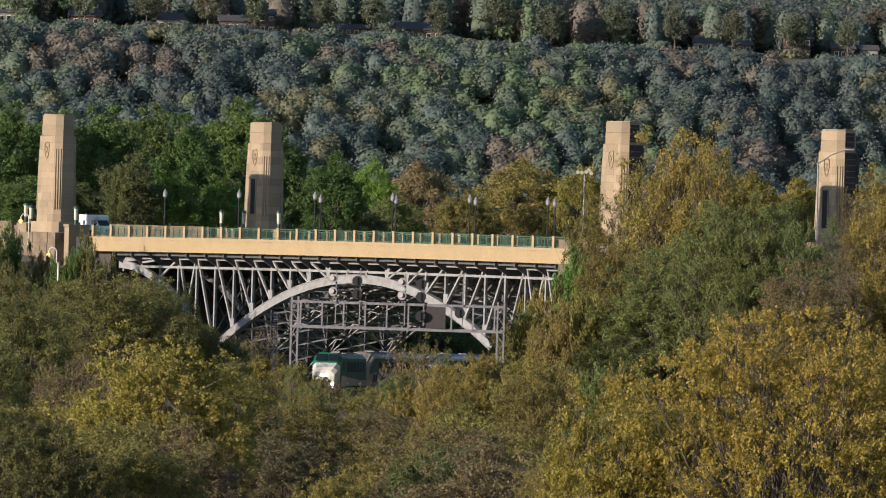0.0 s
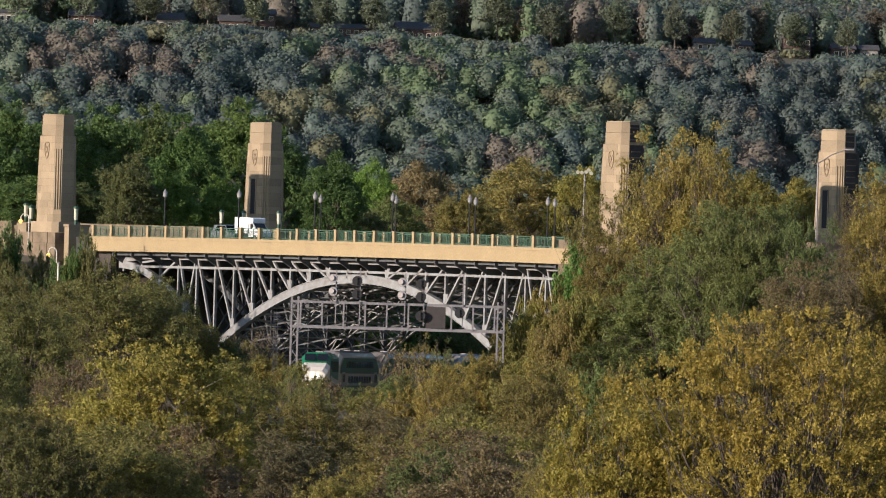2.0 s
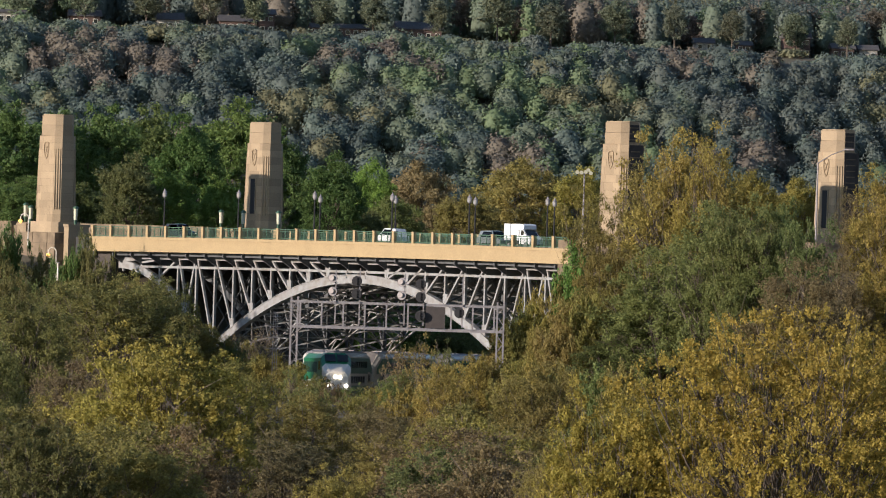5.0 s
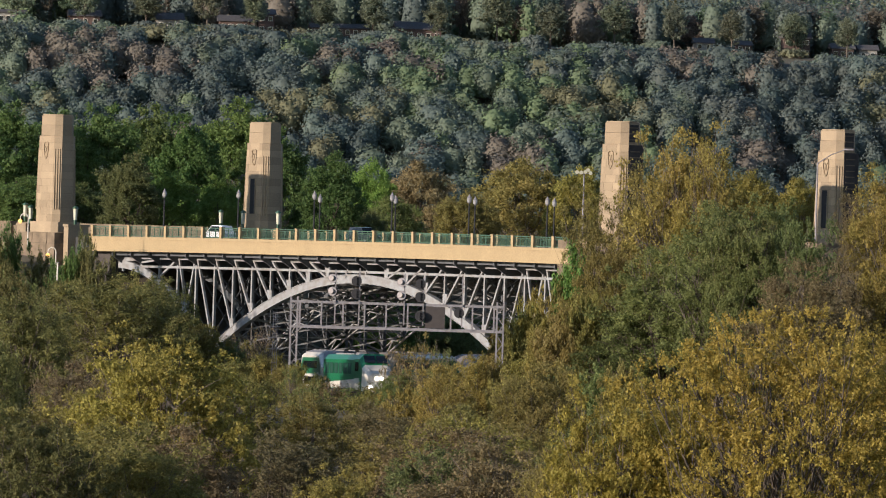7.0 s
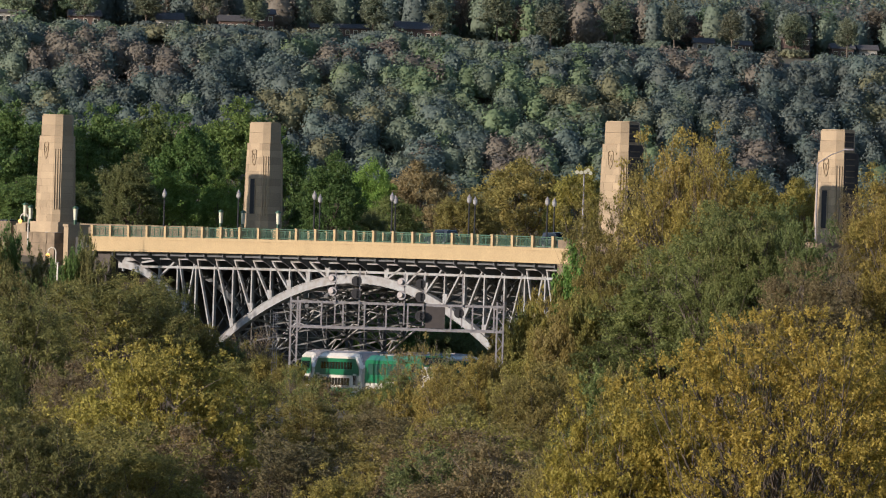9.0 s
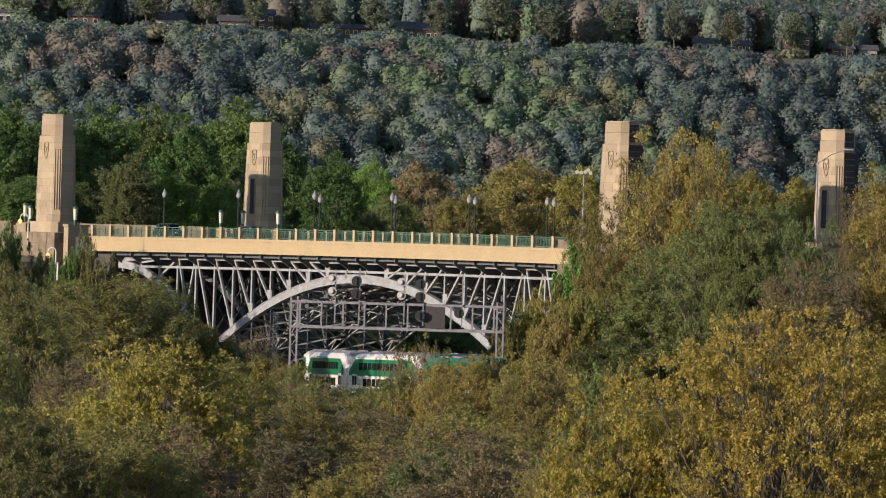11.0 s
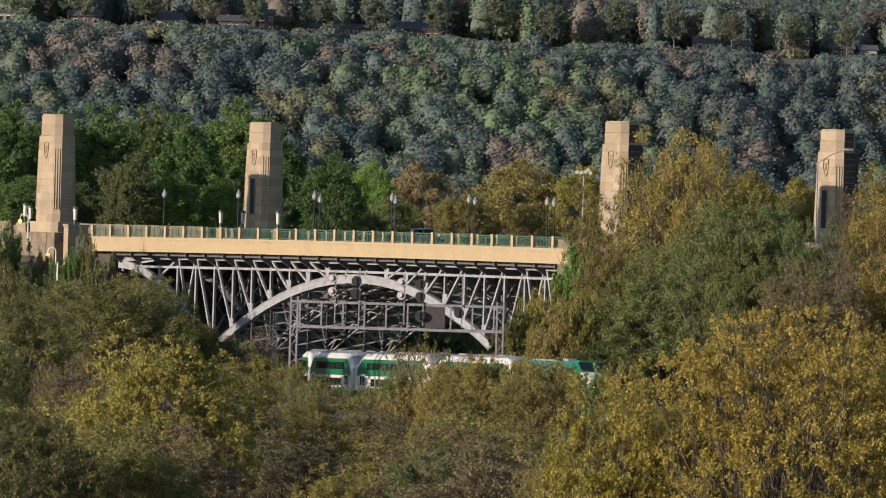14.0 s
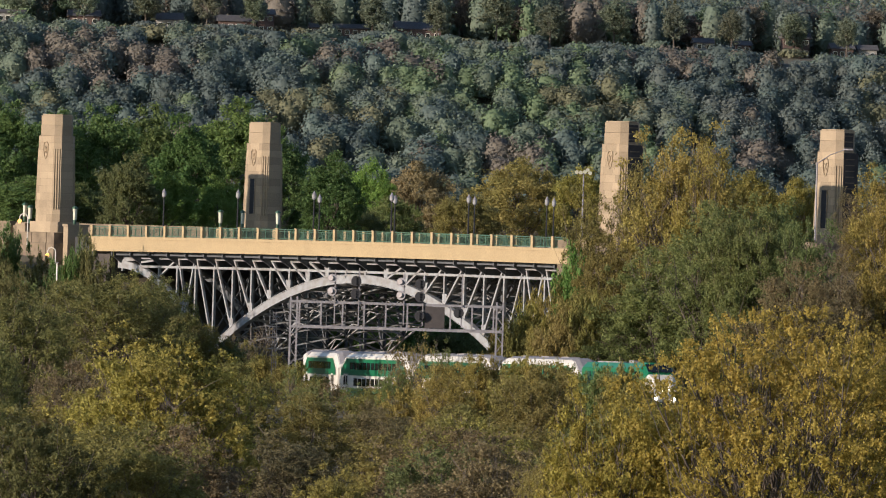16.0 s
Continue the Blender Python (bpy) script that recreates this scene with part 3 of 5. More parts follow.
# ---- the railway ----
def on_track(s, off=0.0):
    """A place on the track: s metres past the gantry; off: metres towards the outer side."""
    th = radians(TRACK_A) + min(s, TRACK_S1) / TRACK_R
    x, y = TRACK_C[0] - (TRACK_R + off) * math.cos(th), TRACK_C[1] - (TRACK_R + off) * math.sin(th)
    e = max(0.0, s - TRACK_S1)
    return Vector((x + e * math.sin(th), y - e * math.cos(th), track_height(s)))


def build_track():
    for off, nm in ((0.0, "track"), (-4.4, "track")):
        t = holder(nm, Matrix(), "ballasted railway track curving out from below the bridge", "railway track", "railway tracks", kind="structure")
        ss = [-210 + 7 * i for i in range(56)]
        bm = bmesh.new()
        loft(bm, [[tuple(on_track(s, off + o) + Vector((0, 0, dz))) for o, dz in ((-2.9, -1.2), (2.9, -1.2), (1.7, -0.35), (-1.7, -0.35))] for s in ss])
        part("ballast", fixed(bm), BALLAST, t)
        for o in (-0.75, 0.75):
            bm = bmesh.new()
            loft(bm, [[tuple(on_track(s, off + o + e) + Vector((0, 0, dz))) for e, dz in ((-0.04, -0.2), (0.04, -0.2), (0.04, -0.02), (-0.04, -0.02))] for s in ss])
            part("rail", fixed(bm), RAIL_STEEL, t)
        bm = bmesh.new()
        for k in range(300):
            s = -140 + k * 0.8
            bar(bm, on_track(s, off - 1.25) + Vector((0, 0, -0.27)), on_track(s, off + 1.25) + Vector((0, 0, -0.27)), 0.22, 0.16)
        tagged(part("sleepers", bm, BARK, t), kind="stuff")


build_track()

COACH_L, LOCO_L = 25.9, 20.0


def side_panel(bm, pts, y, out):
    """A thin plate from points (x, z) standing on a body's side; out: which side."""
    for e, flip in ((0.0, out < 0), (0.03 * out, out > 0)):
        vs = [bm.verts.new((x, y + e, z)) for x, z in pts]
        bm.faces.new(vs if flip else vs[::-1])


def profile(x, hw, z0, zs, zt, c):
    """Coach cross-section at x: straight sides, sloped shoulders and a flat roof."""
    return [(x, -hw, z0), (x, hw, z0), (x, hw, zs), (x, hw - c, zt - 0.12), (x, hw * 0.35, zt), (x, -hw * 0.35, zt), (x, -hw + c, zt - 0.12), (x, -hw, zs)]


def build_coach():
    """Two-storey coach, running towards +x, its rails at z = 0."""
    p = holder("coach", Matrix(), "green and white two-storey commuter coach with a grey roof", "train coach", "coaches of the train")
    h = COACH_L / 2 - 0.35
    bm = bmesh.new()
    loft(bm, [profile(-h, 1.35, 1.05, 3.1, 3.45, 0.35), profile(-h + 0.5, 1.42, 0.95, 3.2, 3.6, 0.35), profile(-h + 2.4, 1.45, 0.62, 4.25, 4.7, 0.4), profile(-h + 3.2, 1.47, 0.35, 4.3, 4.8, 0.4), profile(h - 3.2, 1.47, 0.35, 4.3, 4.8, 0.4), profile(h - 2.4, 1.45, 0.62, 4.25, 4.7, 0.4), profile(h - 0.5, 1.42, 0.95, 3.2, 3.6, 0.35), profile(h, 1.35, 1.05, 3.1, 3.45, 0.35)])
    body = part("body", fixed(bm), TRAIN_WHITE, p)
    bm = bmesh.new()
    loft(bm, [[(x, -1.12, z - 0.14), (x, 1.12, z - 0.14), (x, 0.55, z + 0.04), (x, -0.55, z + 0.04)] for x, z in ((-h + 0.6, 3.66), (-h + 2.5, 4.75), (-h + 3.2, 4.83), (h - 3.2, 4.83), (h - 2.5, 4.75), (h - 0.6, 3.66))])
    part("roof", fixed(bm), TRAIN_ROOF, p, "grey weathered roof")
    for sgn in (-1, 1):
        y = sgn * 1.472
        bm = bmesh.new()
        side_panel(bm, [(-h + 0.9, 2.45), (h - 0.9, 2.45), (h - 1.1, 3.1), (h - 3.0, 4.12), (-h + 3.0, 4.12), (-h + 1.1, 3.1)], y, sgn)
        part("upper_band", bm, TRAIN_GREEN, p, "green upper band")
        bm = bmesh.new()
        side_panel(bm, [(-h + 3.4, 0.38), (h - 3.4, 0.38), (h - 2.4, 1.15), (-h + 2.4, 1.15)], y, sgn)
        part("lower_band", bm, TRAIN_GREEN, p, "green lower band")
        y2 = sgn * 1.51
        for z0, z1, xs in ((3.05, 3.75, [-7.6 + 1.52 * k for k in range(11)]), (1.4, 2.15, [-6.2 + 1.55 * k for k in range(9)])):
            for x in xs:
                bm = bmesh.new()
                side_panel(bm, [(x - 0.58, z0), (x + 0.58, z0), (x + 0.58, z1), (x - 0.58, z1)], y2, sgn)
                part("window", bm, GLASS, p)
        for x in (-h + 2.9, h - 2.9):
            bm = bmesh.new()
            for dx in (-0.42, 0.42):
                side_panel(bm, [(x + dx - 0.36, 0.75), (x + dx + 0.36, 0.75), (x + dx + 0.36, 2.6), (x + dx - 0.36, 2.6)], y2, sgn)
            d = part("door", bm, TRAIN_WHITE, p)
            bm = bmesh.new()
            for dx in (-0.42, 0.42):
                side_panel(bm, [(x + dx - 0.22, 1.5), (x + dx + 0.22, 1.5), (x + dx + 0.22, 2.4), (x + dx - 0.22, 2.4)], y2 + sgn * 0.033, sgn)
            part("door_window", bm, GLASS, d)
    for x in (-h + 2.4, h - 2.4):
        bogie(p, x)
    for e in (-1, 1):
        part("gangway", a_box(min(e * h, e * (h + 0.33)), max(e * h, e * (h + 0.33)), -0.5, 0.5, 1.2, 3.2), BLACK, p)
    for x in (-6.0, 0.0, 6.0):
        part("roof_unit", a_box(x - 1.1, x + 1.1, -0.55, 0.55, 4.86, 4.97), TRAIN_ROOF, p)
    return p


def bogie(p, x):
    bm = bmesh.new()
    for y in (-1.15, 1.15):
        box(bm, x - 1.6, x + 1.6, y - 0.1, y + 0.1, 0.42, 0.78)
    box(bm, x - 0.35, x + 0.35, -1.15, 1.15, 0.4, 0.75)
    b = part("bogie", bm, TRAIN_UNDER, p)
    for dx in (-1.25, 1.25):
        bm = bmesh.new()
        for y in (-0.75, 0.75):
            disc(bm, (x + dx, y, 0.45), 0.45, (0, 1, 0), 0.13, 16)
        part("wheelset", fixed(bm), TRAIN_UNDER, b)


def build_locomotive():
    p = holder("locomotive", Matrix(), "green and white diesel locomotive with lit headlamps and a white nose", "locomotive")
    h = LOCO_L / 2

    def ring(x, hw, z0, z1, c):
        return [(x, -hw, z0), (x, hw, z0), (x, hw, z1 - c), (x, hw - c, z1), (x, -hw + c, z1), (x, -hw, z1 - c)]
    bm = bmesh.new()
    loft(bm, [ring(-h + 0.3, 1.45, 1.1, 4.3, 0.5), ring(-h + 0.8, 1.5, 1.1, 4.55, 0.5), ring(h - 4.6, 1.5, 1.1, 4.55, 0.5)])
    part("hood", fixed(bm), TRAIN_GREEN, p, "green engine hood")
    bm = bmesh.new()
    loft(bm, [ring(h - 4.6, 1.56, 1.0, 4.65, 0.55), ring(h - 2.4, 1.56, 1.0, 4.65, 0.55), ring(h - 1.35, 1.5, 0.9, 3.55, 0.35)])
    part("cab", fixed(bm), TRAIN_GREEN, p, "green cab behind a white nose")
    bm = bmesh.new()
    loft(bm, [ring(h - 1.347, 1.5, 0.9, 3.55, 0.35), ring(h - 0.45, 1.35, 0.85, 3.1, 0.4), ring(h, 1.1, 0.85, 2.7, 0.4)])
    part("nose", fixed(bm), TRAIN_WHITE, p, "white sloped nose")
    bm = bmesh.new()
    for y0, y1 in ((-1.2, -0.08), (0.08, 1.2)):
        vs = [bm.verts.new(v) for v in ((h - 2.3, y0, 4.36), (h - 2.3, y1, 4.36), (h - 1.46, y1, 3.66), (h - 1.46, y0, 3.66))]
        f = bm.faces.new(vs)
    bmesh.ops.translate(bm, verts=bm.verts, vec=(0.10, 0, 0.12))
    bmesh.ops.solidify(bm, geom=bm.faces[:], thickness=0.03)
    part("windscreen", fixed(bm), GLASS, p, "dark split windscreen")
    for sgn in (-1, 1):
        y = sgn * 1.508
        bm = bmesh.new()
        side_panel(bm, [(-h + 0.9, 1.15), (h - 4.7, 1.15), (h - 4.7, 2.1), (-h + 4.5, 1.75), (-h + 0.9, 1.75)], y, sgn)
        part("white_stripe", bm, TRAIN_WHITE, p)
        for k in range(6):
            x = -h + 1.6 + k * 2.1
            bm = bmesh.new()
            side_panel(bm, [(x, 2.6), (x + 1.7, 2.6), (x + 1.7, 3.7), (x, 3.7)], y, sgn)
            part("grille", bm, material("grille_green", (0.01, 0.06, 0.035), 0.6) if k == 0 and sgn < 0 else bpy.data.materials["grille_green"], p)
        bm = bmesh.new()
        side_panel(bm, [(h - 4.1, 2.9), (h - 2.7, 2.9), (h - 2.7, 3.8), (h - 4.1, 3.8)], sgn * 1.565, sgn)
        part("cab_window", bm, GLASS, p)
        bm = bmesh.new()
        side_panel(bm, [(h - 4.5, 1.05), (h - 1.6, 1.0), (h - 2.2, 2.2), (h - 4.5, 2.2)], sgn * 1.565, sgn)
        part("cab_stripe", bm, TRAIN_WHITE, p)
    part("underframe", a_box(-h, h - 0.3, -1.4, 1.4, 0.75, 1.08), TRAIN_UNDER, p)
    part("fuel_tank", a_box(-2.6, 2.6, -1.35, 1.35, 0.3, 0.745), TRAIN_UNDER, p)
    bm = bmesh.new()
    loft(bm, [[(h - 0.2, -1.4, 0.15), (h + 0.25, -0.2, 0.15), (h + 0.25, 0.2, 0.15), (h - 0.2, 1.4, 0.15)], [(h - 0.2, -1.4, 1.0), (h + 0.05, -0.2, 1.0), (h + 0.05, 0.2, 1.0), (h - 0.2, 1.4, 1.0)]])
    part("plough", fixed(bm), TRAIN_UNDER, p)
    for y, z, x, r in ((-0.24, 2.2, h + 0.05, 0.19), (0.24, 2.2, h + 0.05, 0.19), (-0.9, 1.3, h + 0.04, 0.19), (0.9, 1.3, h + 0.04, 0.19)):
        bm = bmesh.new()
        disc(bm, (x, y, z), r, (1, 0, 0), 0.16, 12)
        part("headlamp", fixed(bm), LENS, p, "lit white headlamp")
    for x in (-h + 3.6, h - 4.2):
        bogie(p, x)
    for k in range(3):
        bm = bmesh.new()
        disc(bm, (-h + 3 + k * 2.2, 0, 4.6), 0.75, (0, 0, 1), 0.14, 16)
        part("roof_fan", fixed(bm), TRAIN_ROOF, p)
    part("exhaust", a_box(1.0, 2.4, -0.4, 0.4, 4.553, 4.8), TRAIN_ROOF, p)
    return p


locomotive = build_locomotive()
coach = build_coach()
coaches = [coach] + [copy_thing(coach, Matrix()) for _ in range(7)]
TRAIN_SPEED, FRONT_0 = 9.65, -63.9


def rolling(s_mid, length):
    """Pose of a vehicle whose bogies stand on the track round s_mid."""
    a, b = on_track(s_mid - length * 0.38), on_track(s_mid + length * 0.38)
    d = b - a
    m = (a + b) / 2
    return pose(m.x, m.y, m.z, 0, -math.degrees(math.atan2(d.z, math.hypot(d.x, d.y))), math.degrees(math.atan2(d.y, d.x)))


def train_rows(behind, length):
    return [(t, rolling(FRONT_0 + TRAIN_SPEED * t - behind - length / 2, length)) for t in [0.5 * k for k in range(33)]]


# ---- road vehicles ----
def wheel(p, x, y, r=0.36, w=0.24):
    bm = bmesh.new()
    disc(bm, (x, y, r), r, (0, 1, 0), w, 16)
    t = part("wheel", fixed(bm), RUBBER, p)
    bm = bmesh.new()
    disc(bm, (x, y, r), r * 0.6, (0, 1, 0), w + 0.03, 12)
    part("rim", fixed(bm), GALV, t)


def side_outline(bm, pts, hw, tuck=0.0, z_tuck=9.0):
    """Extrudes a side outline (x, z) across the width, tucked in above z_tuck."""
    loft(bm, [[(x, s * (hw - (tuck if z > z_tuck else 0)), z) for x, z in pts] for s in (-1, 1)])


def build_box_truck():
    p = holder("box_truck", Matrix(), "white box truck with a cab-over attic and a short nose", "truck")
    bm = bmesh.new()
    box(bm, -1.9, 1.2, -1.1, 1.1, 0.95, 3.05)
    loft(bm, [[(1.2, -1.1, 2.25), (1.2, 1.1, 2.25), (1.2, 1.1, 3.05), (1.2, -1.1, 3.05)], [(1.8, -1.08, 2.25), (1.8, 1.08, 2.25), (1.8, 1.08, 3.02), (1.8, -1.08, 3.02)], [(2.15, -0.95, 2.4), (2.15, 0.95, 2.4), (2.15, 0.95, 2.9), (2.15, -0.95, 2.9)]])
    b = part("cargo_box", fixed(bm), CAR_WHITE, p, "white cargo box with an attic over the cab")
    bm = bmesh.new()
    side_outline(bm, [(1.22, 0.5), (3.6, 0.5), (3.65, 1.1), (3.3, 1.45), (2.75, 1.55), (2.0, 2.3), (1.22, 2.3)], 0.98, 0.1, 1.6)
    part("cab", fixed(bm), CAR_WHITE, p)
    for s in (-1, 1):
        bm = bmesh.new()
        side_panel(bm, [(1.5, 1.6), (2.55, 1.6), (2.0, 2.2), (1.5, 2.2)], s * 0.9, s)
        part("cab_window", bm, GLASS, p)
    bm = bmesh.new()
    loft(bm, [[(2.76, -0.8, 1.6), (2.76, 0.8, 1.6), (2.06, 0.8, 2.26), (2.06, -0.8, 2.26)], [(2.80, -0.8, 1.63), (2.80, 0.8, 1.63), (2.10, 0.8, 2.29), (2.10, -0.8, 2.29)]])
    part("windscreen", fixed(bm), GLASS, p)
    part("chassis", a_box(-1.8, 3.3, -0.5, 0.5, 0.45, 0.94), TRAIN_UNDER, p)
    for x in (-1.0, 2.7):
        for y in (-0.88, 0.88):
            wheel(p, x, y, 0.38)
    for o in p.children_recursive:
        o.data.transform(Matrix.Diagonal((0.84, 0.86, 0.84, 1)))
    return p


def build_car(name, label, paint, van=False):
    p = holder(name, Matrix(), label, "car")
    bm = bmesh.new()
    side_outline(bm, [(-2.25, 0.35), (2.2, 0.35), (2.28, 0.7), (1.9, 0.9), (1.0, 0.98), (-2.0, 1.0), (-2.3, 0.9)], 0.9)
    bmesh.ops.bevel(bm, geom=bm.edges[:], offset=0.05, segments=1, affect="EDGES")
    part("body", fixed(bm), paint, p)
    top = 1.75 if van else 1.47
    bm = bmesh.new()
    side_outline(bm, [(-2.0 if van else -1.8, 0.99), (1.05, 0.97), (0.35, top - 0.04), (-0.2, top), (-1.2 if not van else -1.8, top - 0.05)], 0.82, 0.16, 1.2)
    c = part("cabin", fixed(bm), paint, p)
    for s in (-1, 1):
        bm = bmesh.new()
        vs = [bm.verts.new(v) for v in ((-1.5, s * 0.835, 1.03), (0.85, s * 0.835, 1.03), (0.3, s * 0.69, top - 0.1), (-1.2, s * 0.69, top - 0.12))]
        bm.faces.new(vs)
        bmesh.ops.solidify(bm, geom=bm.faces[:], thickness=0.02)
        part("side_window", fixed(bm), GLASS, c)
    bm = bmesh.new()
    vs = [bm.verts.new(v) for v in ((1.07, -0.74, 1.0), (1.07, 0.74, 1.0), (0.40, 0.62, top - 0.05), (0.40, -0.62, top - 0.05))]
    bm.faces.new(vs)
    bmesh.ops.solidify(bm, geom=bm.faces[:], thickness=0.02)
    part("windscreen", fixed(bm), GLASS, c)
    for x in (-1.4, 1.4):
        for y in (-0.78, 0.78):
            wheel(p, x, y, 0.33, 0.2)
    for y in (-0.65, 0.65):
        part("headlight", a_box(2.2, 2.3, y - 0.16, y + 0.16, 0.66, 0.8), MILK, p)
    return p


box_truck = build_box_truck()
silver_car = build_car("car", "silver estate car driving close behind the truck", CAR_SILVER, True)
white_car = build_car("car", "white sport utility car crossing the bridge", CAR_WHITE, True)
dark_cars = [build_car("car", "dark blue sport utility car crossing the bridge", CAR_DARK, True)]
dark_cars += [copy_thing(dark_cars[0], Matrix()) for _ in range(2)]


def road_pose(l, lane, back=False):
    return BR @ pose(l, lane, rail_z(min(max(l, L0), L1)) - 1.35, 0, 0, 180 if back else 0)


# ---- trees ----
def leaf_mesh(name, centres, radii, count, leaf, rng, mat, lift=0.35, outward=None, inner=0.32, loose=0.3, core=None, faces=None):
    """Many small leaf sprays round clump centres, as one mesh."""
    k = rng.integers(0, len(centres), count) if count else np.arange(len(centres))
    count = len(k)
    off = rng.normal(size=(count, 3))
    off /= np.linalg.norm(off, axis=1)[:, None] + 1e-9
    rad = rng.random(count) ** inner
    c = centres[k] + off * (rad * radii[k])[:, None] * np.array([1, 1, 0.75])
    nrm = off * (0.75 if inner > 0.2 else 0.1) + np.array([0, 0, lift]) + rng.normal(size=(count, 3)) * loose
    if outward is not None:
        nrm += outward[k] * 0.6
    nrm /= np.linalg.norm(nrm, axis=1)[:, None] + 1e-9
    a = np.cross(nrm, rng.normal(size=(count, 3)))
    a /= np.linalg.norm(a, axis=1)[:, None] + 1e-9
    b = np.cross(nrm, a)
    size = leaf * (0.6 + 0.8 * rng.random(count))[:, None]
    v = np.stack([c + a * size, c - a * size * 0.5 + b * size * 0.8, c - a * size * 0.5 - b * size * 0.8], 1).reshape(-1, 3)
    return triangles(name, v, mat, core, faces)


def spray_mesh(name, centres, radii, sprays, per, spray_r, leaf, rng, mat):
    """Small leaves in upright sprays, the sprays spread through clumps, as one mesh."""
    k = rng.integers(0, len(centres), sprays)
    off = rng.normal(size=(sprays, 3))
    off /= np.linalg.norm(off, axis=1)[:, None] + 1e-9
    c = centres[k] + off * (rng.random(sprays) ** 0.4 * radii[k])[:, None] * np.array([1, 1, 0.6])
    tone = np.repeat(np.arange(sprays), per)
    lean = np.array([0, 0, 0.8]) + off * 0.6 + rng.normal(size=(sprays, 3)) * 0.35
    lean /= np.linalg.norm(lean, axis=1)[:, None]
    n = sprays * per
    along = rng.uniform(-1, 1, n)[:, None] * spray_r * 1.5
    c = c[tone] + lean[tone] * along + rng.normal(size=(n, 3)) * spray_r * 0.5
    nrm = off[tone] * 0.7 + np.array([0, 0, 0.25]) + rng.normal(size=(n, 3)) * 0.55
    nrm /= np.linalg.norm(nrm, axis=1)[:, None] + 1e-9
    a = np.cross(nrm, rng.normal(size=(n, 3)))
    a /= np.linalg.norm(a, axis=1)[:, None] + 1e-9
    b = np.cross(nrm, a)
    size = leaf * (0.6 + 0.8 * rng.random(n))[:, None]
    v = np.stack([c + a * size, c - a * size * 0.5 + b * size * 0.7, c - a * size * 0.5 - b * size * 0.7], 1).reshape(-1, 3)
    return triangles(name, v, mat)


def triangles(name, v, mat, core=None, faces=None):
    """A mesh of loose triangles, and of a smooth core where one is given."""
    index = np.arange(len(v), dtype=np.int32)
    loose = len(v) // 3
    if core is not None:
        index = np.concatenate([index, (faces + len(v)).ravel().astype(np.int32)])
        v = np.concatenate([v, core])
    count = len(index) // 3
    me = bpy.data.meshes.new(name)
    me.vertices.add(len(v))
    me.vertices.foreach_set("co", v.astype(np.float32).ravel())
    me.loops.add(len(index))
    me.loops.foreach_set("vertex_index", index)
    me.polygons.add(count)
    me.polygons.foreach_set("loop_start", np.arange(0, 3 * count, 3, dtype=np.int32))
    if core is not None:
        me.polygons.foreach_set("use_smooth", np.arange(count) >= loose)
    me.update(calc_edges=True)
    me.materials.append(mat)
    return me


def crown_clumps(rng, n, h, r, base, shell=0.5, jag=0.25):
    """Clump centres in an uneven dome of height h and radius r, from the height base up."""
    d = rng.normal(size=(n, 3))
    d /= np.linalg.norm(d, axis=1)[:, None]
    d[:, 2] = np.abs(d[:, 2]) * np.where(rng.random(n) < 0.72, 1, -0.75)
    d /= (np.abs(d) ** 2.3).sum(axis=1)[:, None] ** (1 / 2.3)
    rad = shell + (1 - shell) * rng.random(n) ** 0.6
    lump = 1 + jag * np.array([noise.noise((x * 2.2 + 5 * r, y * 2.2 + h, z * 2.2)) for x, y, z in d]) * 1.4
    mid = base + (h - base) * 0.42
    up = np.where(d[:, 2] > 0, h - mid, mid - base) * 0.95
    out = np.stack([d[:, 0] * r * 0.95 * rad * lump, d[:, 1] * r * 0.95 * rad * lump, mid + d[:, 2] * up * rad * lump], 1)
    top = np.quantile(out[:, 2], 0.985)
    out[:, 2] = base + (out[:, 2] - out[:, 2].min()) * (h * 0.97 - base) / (top - out[:, 2].min())
    out[:, :2] *= r * 0.94 / np.quantile(np.hypot(out[:, 0], out[:, 1]), 0.98)
    return out


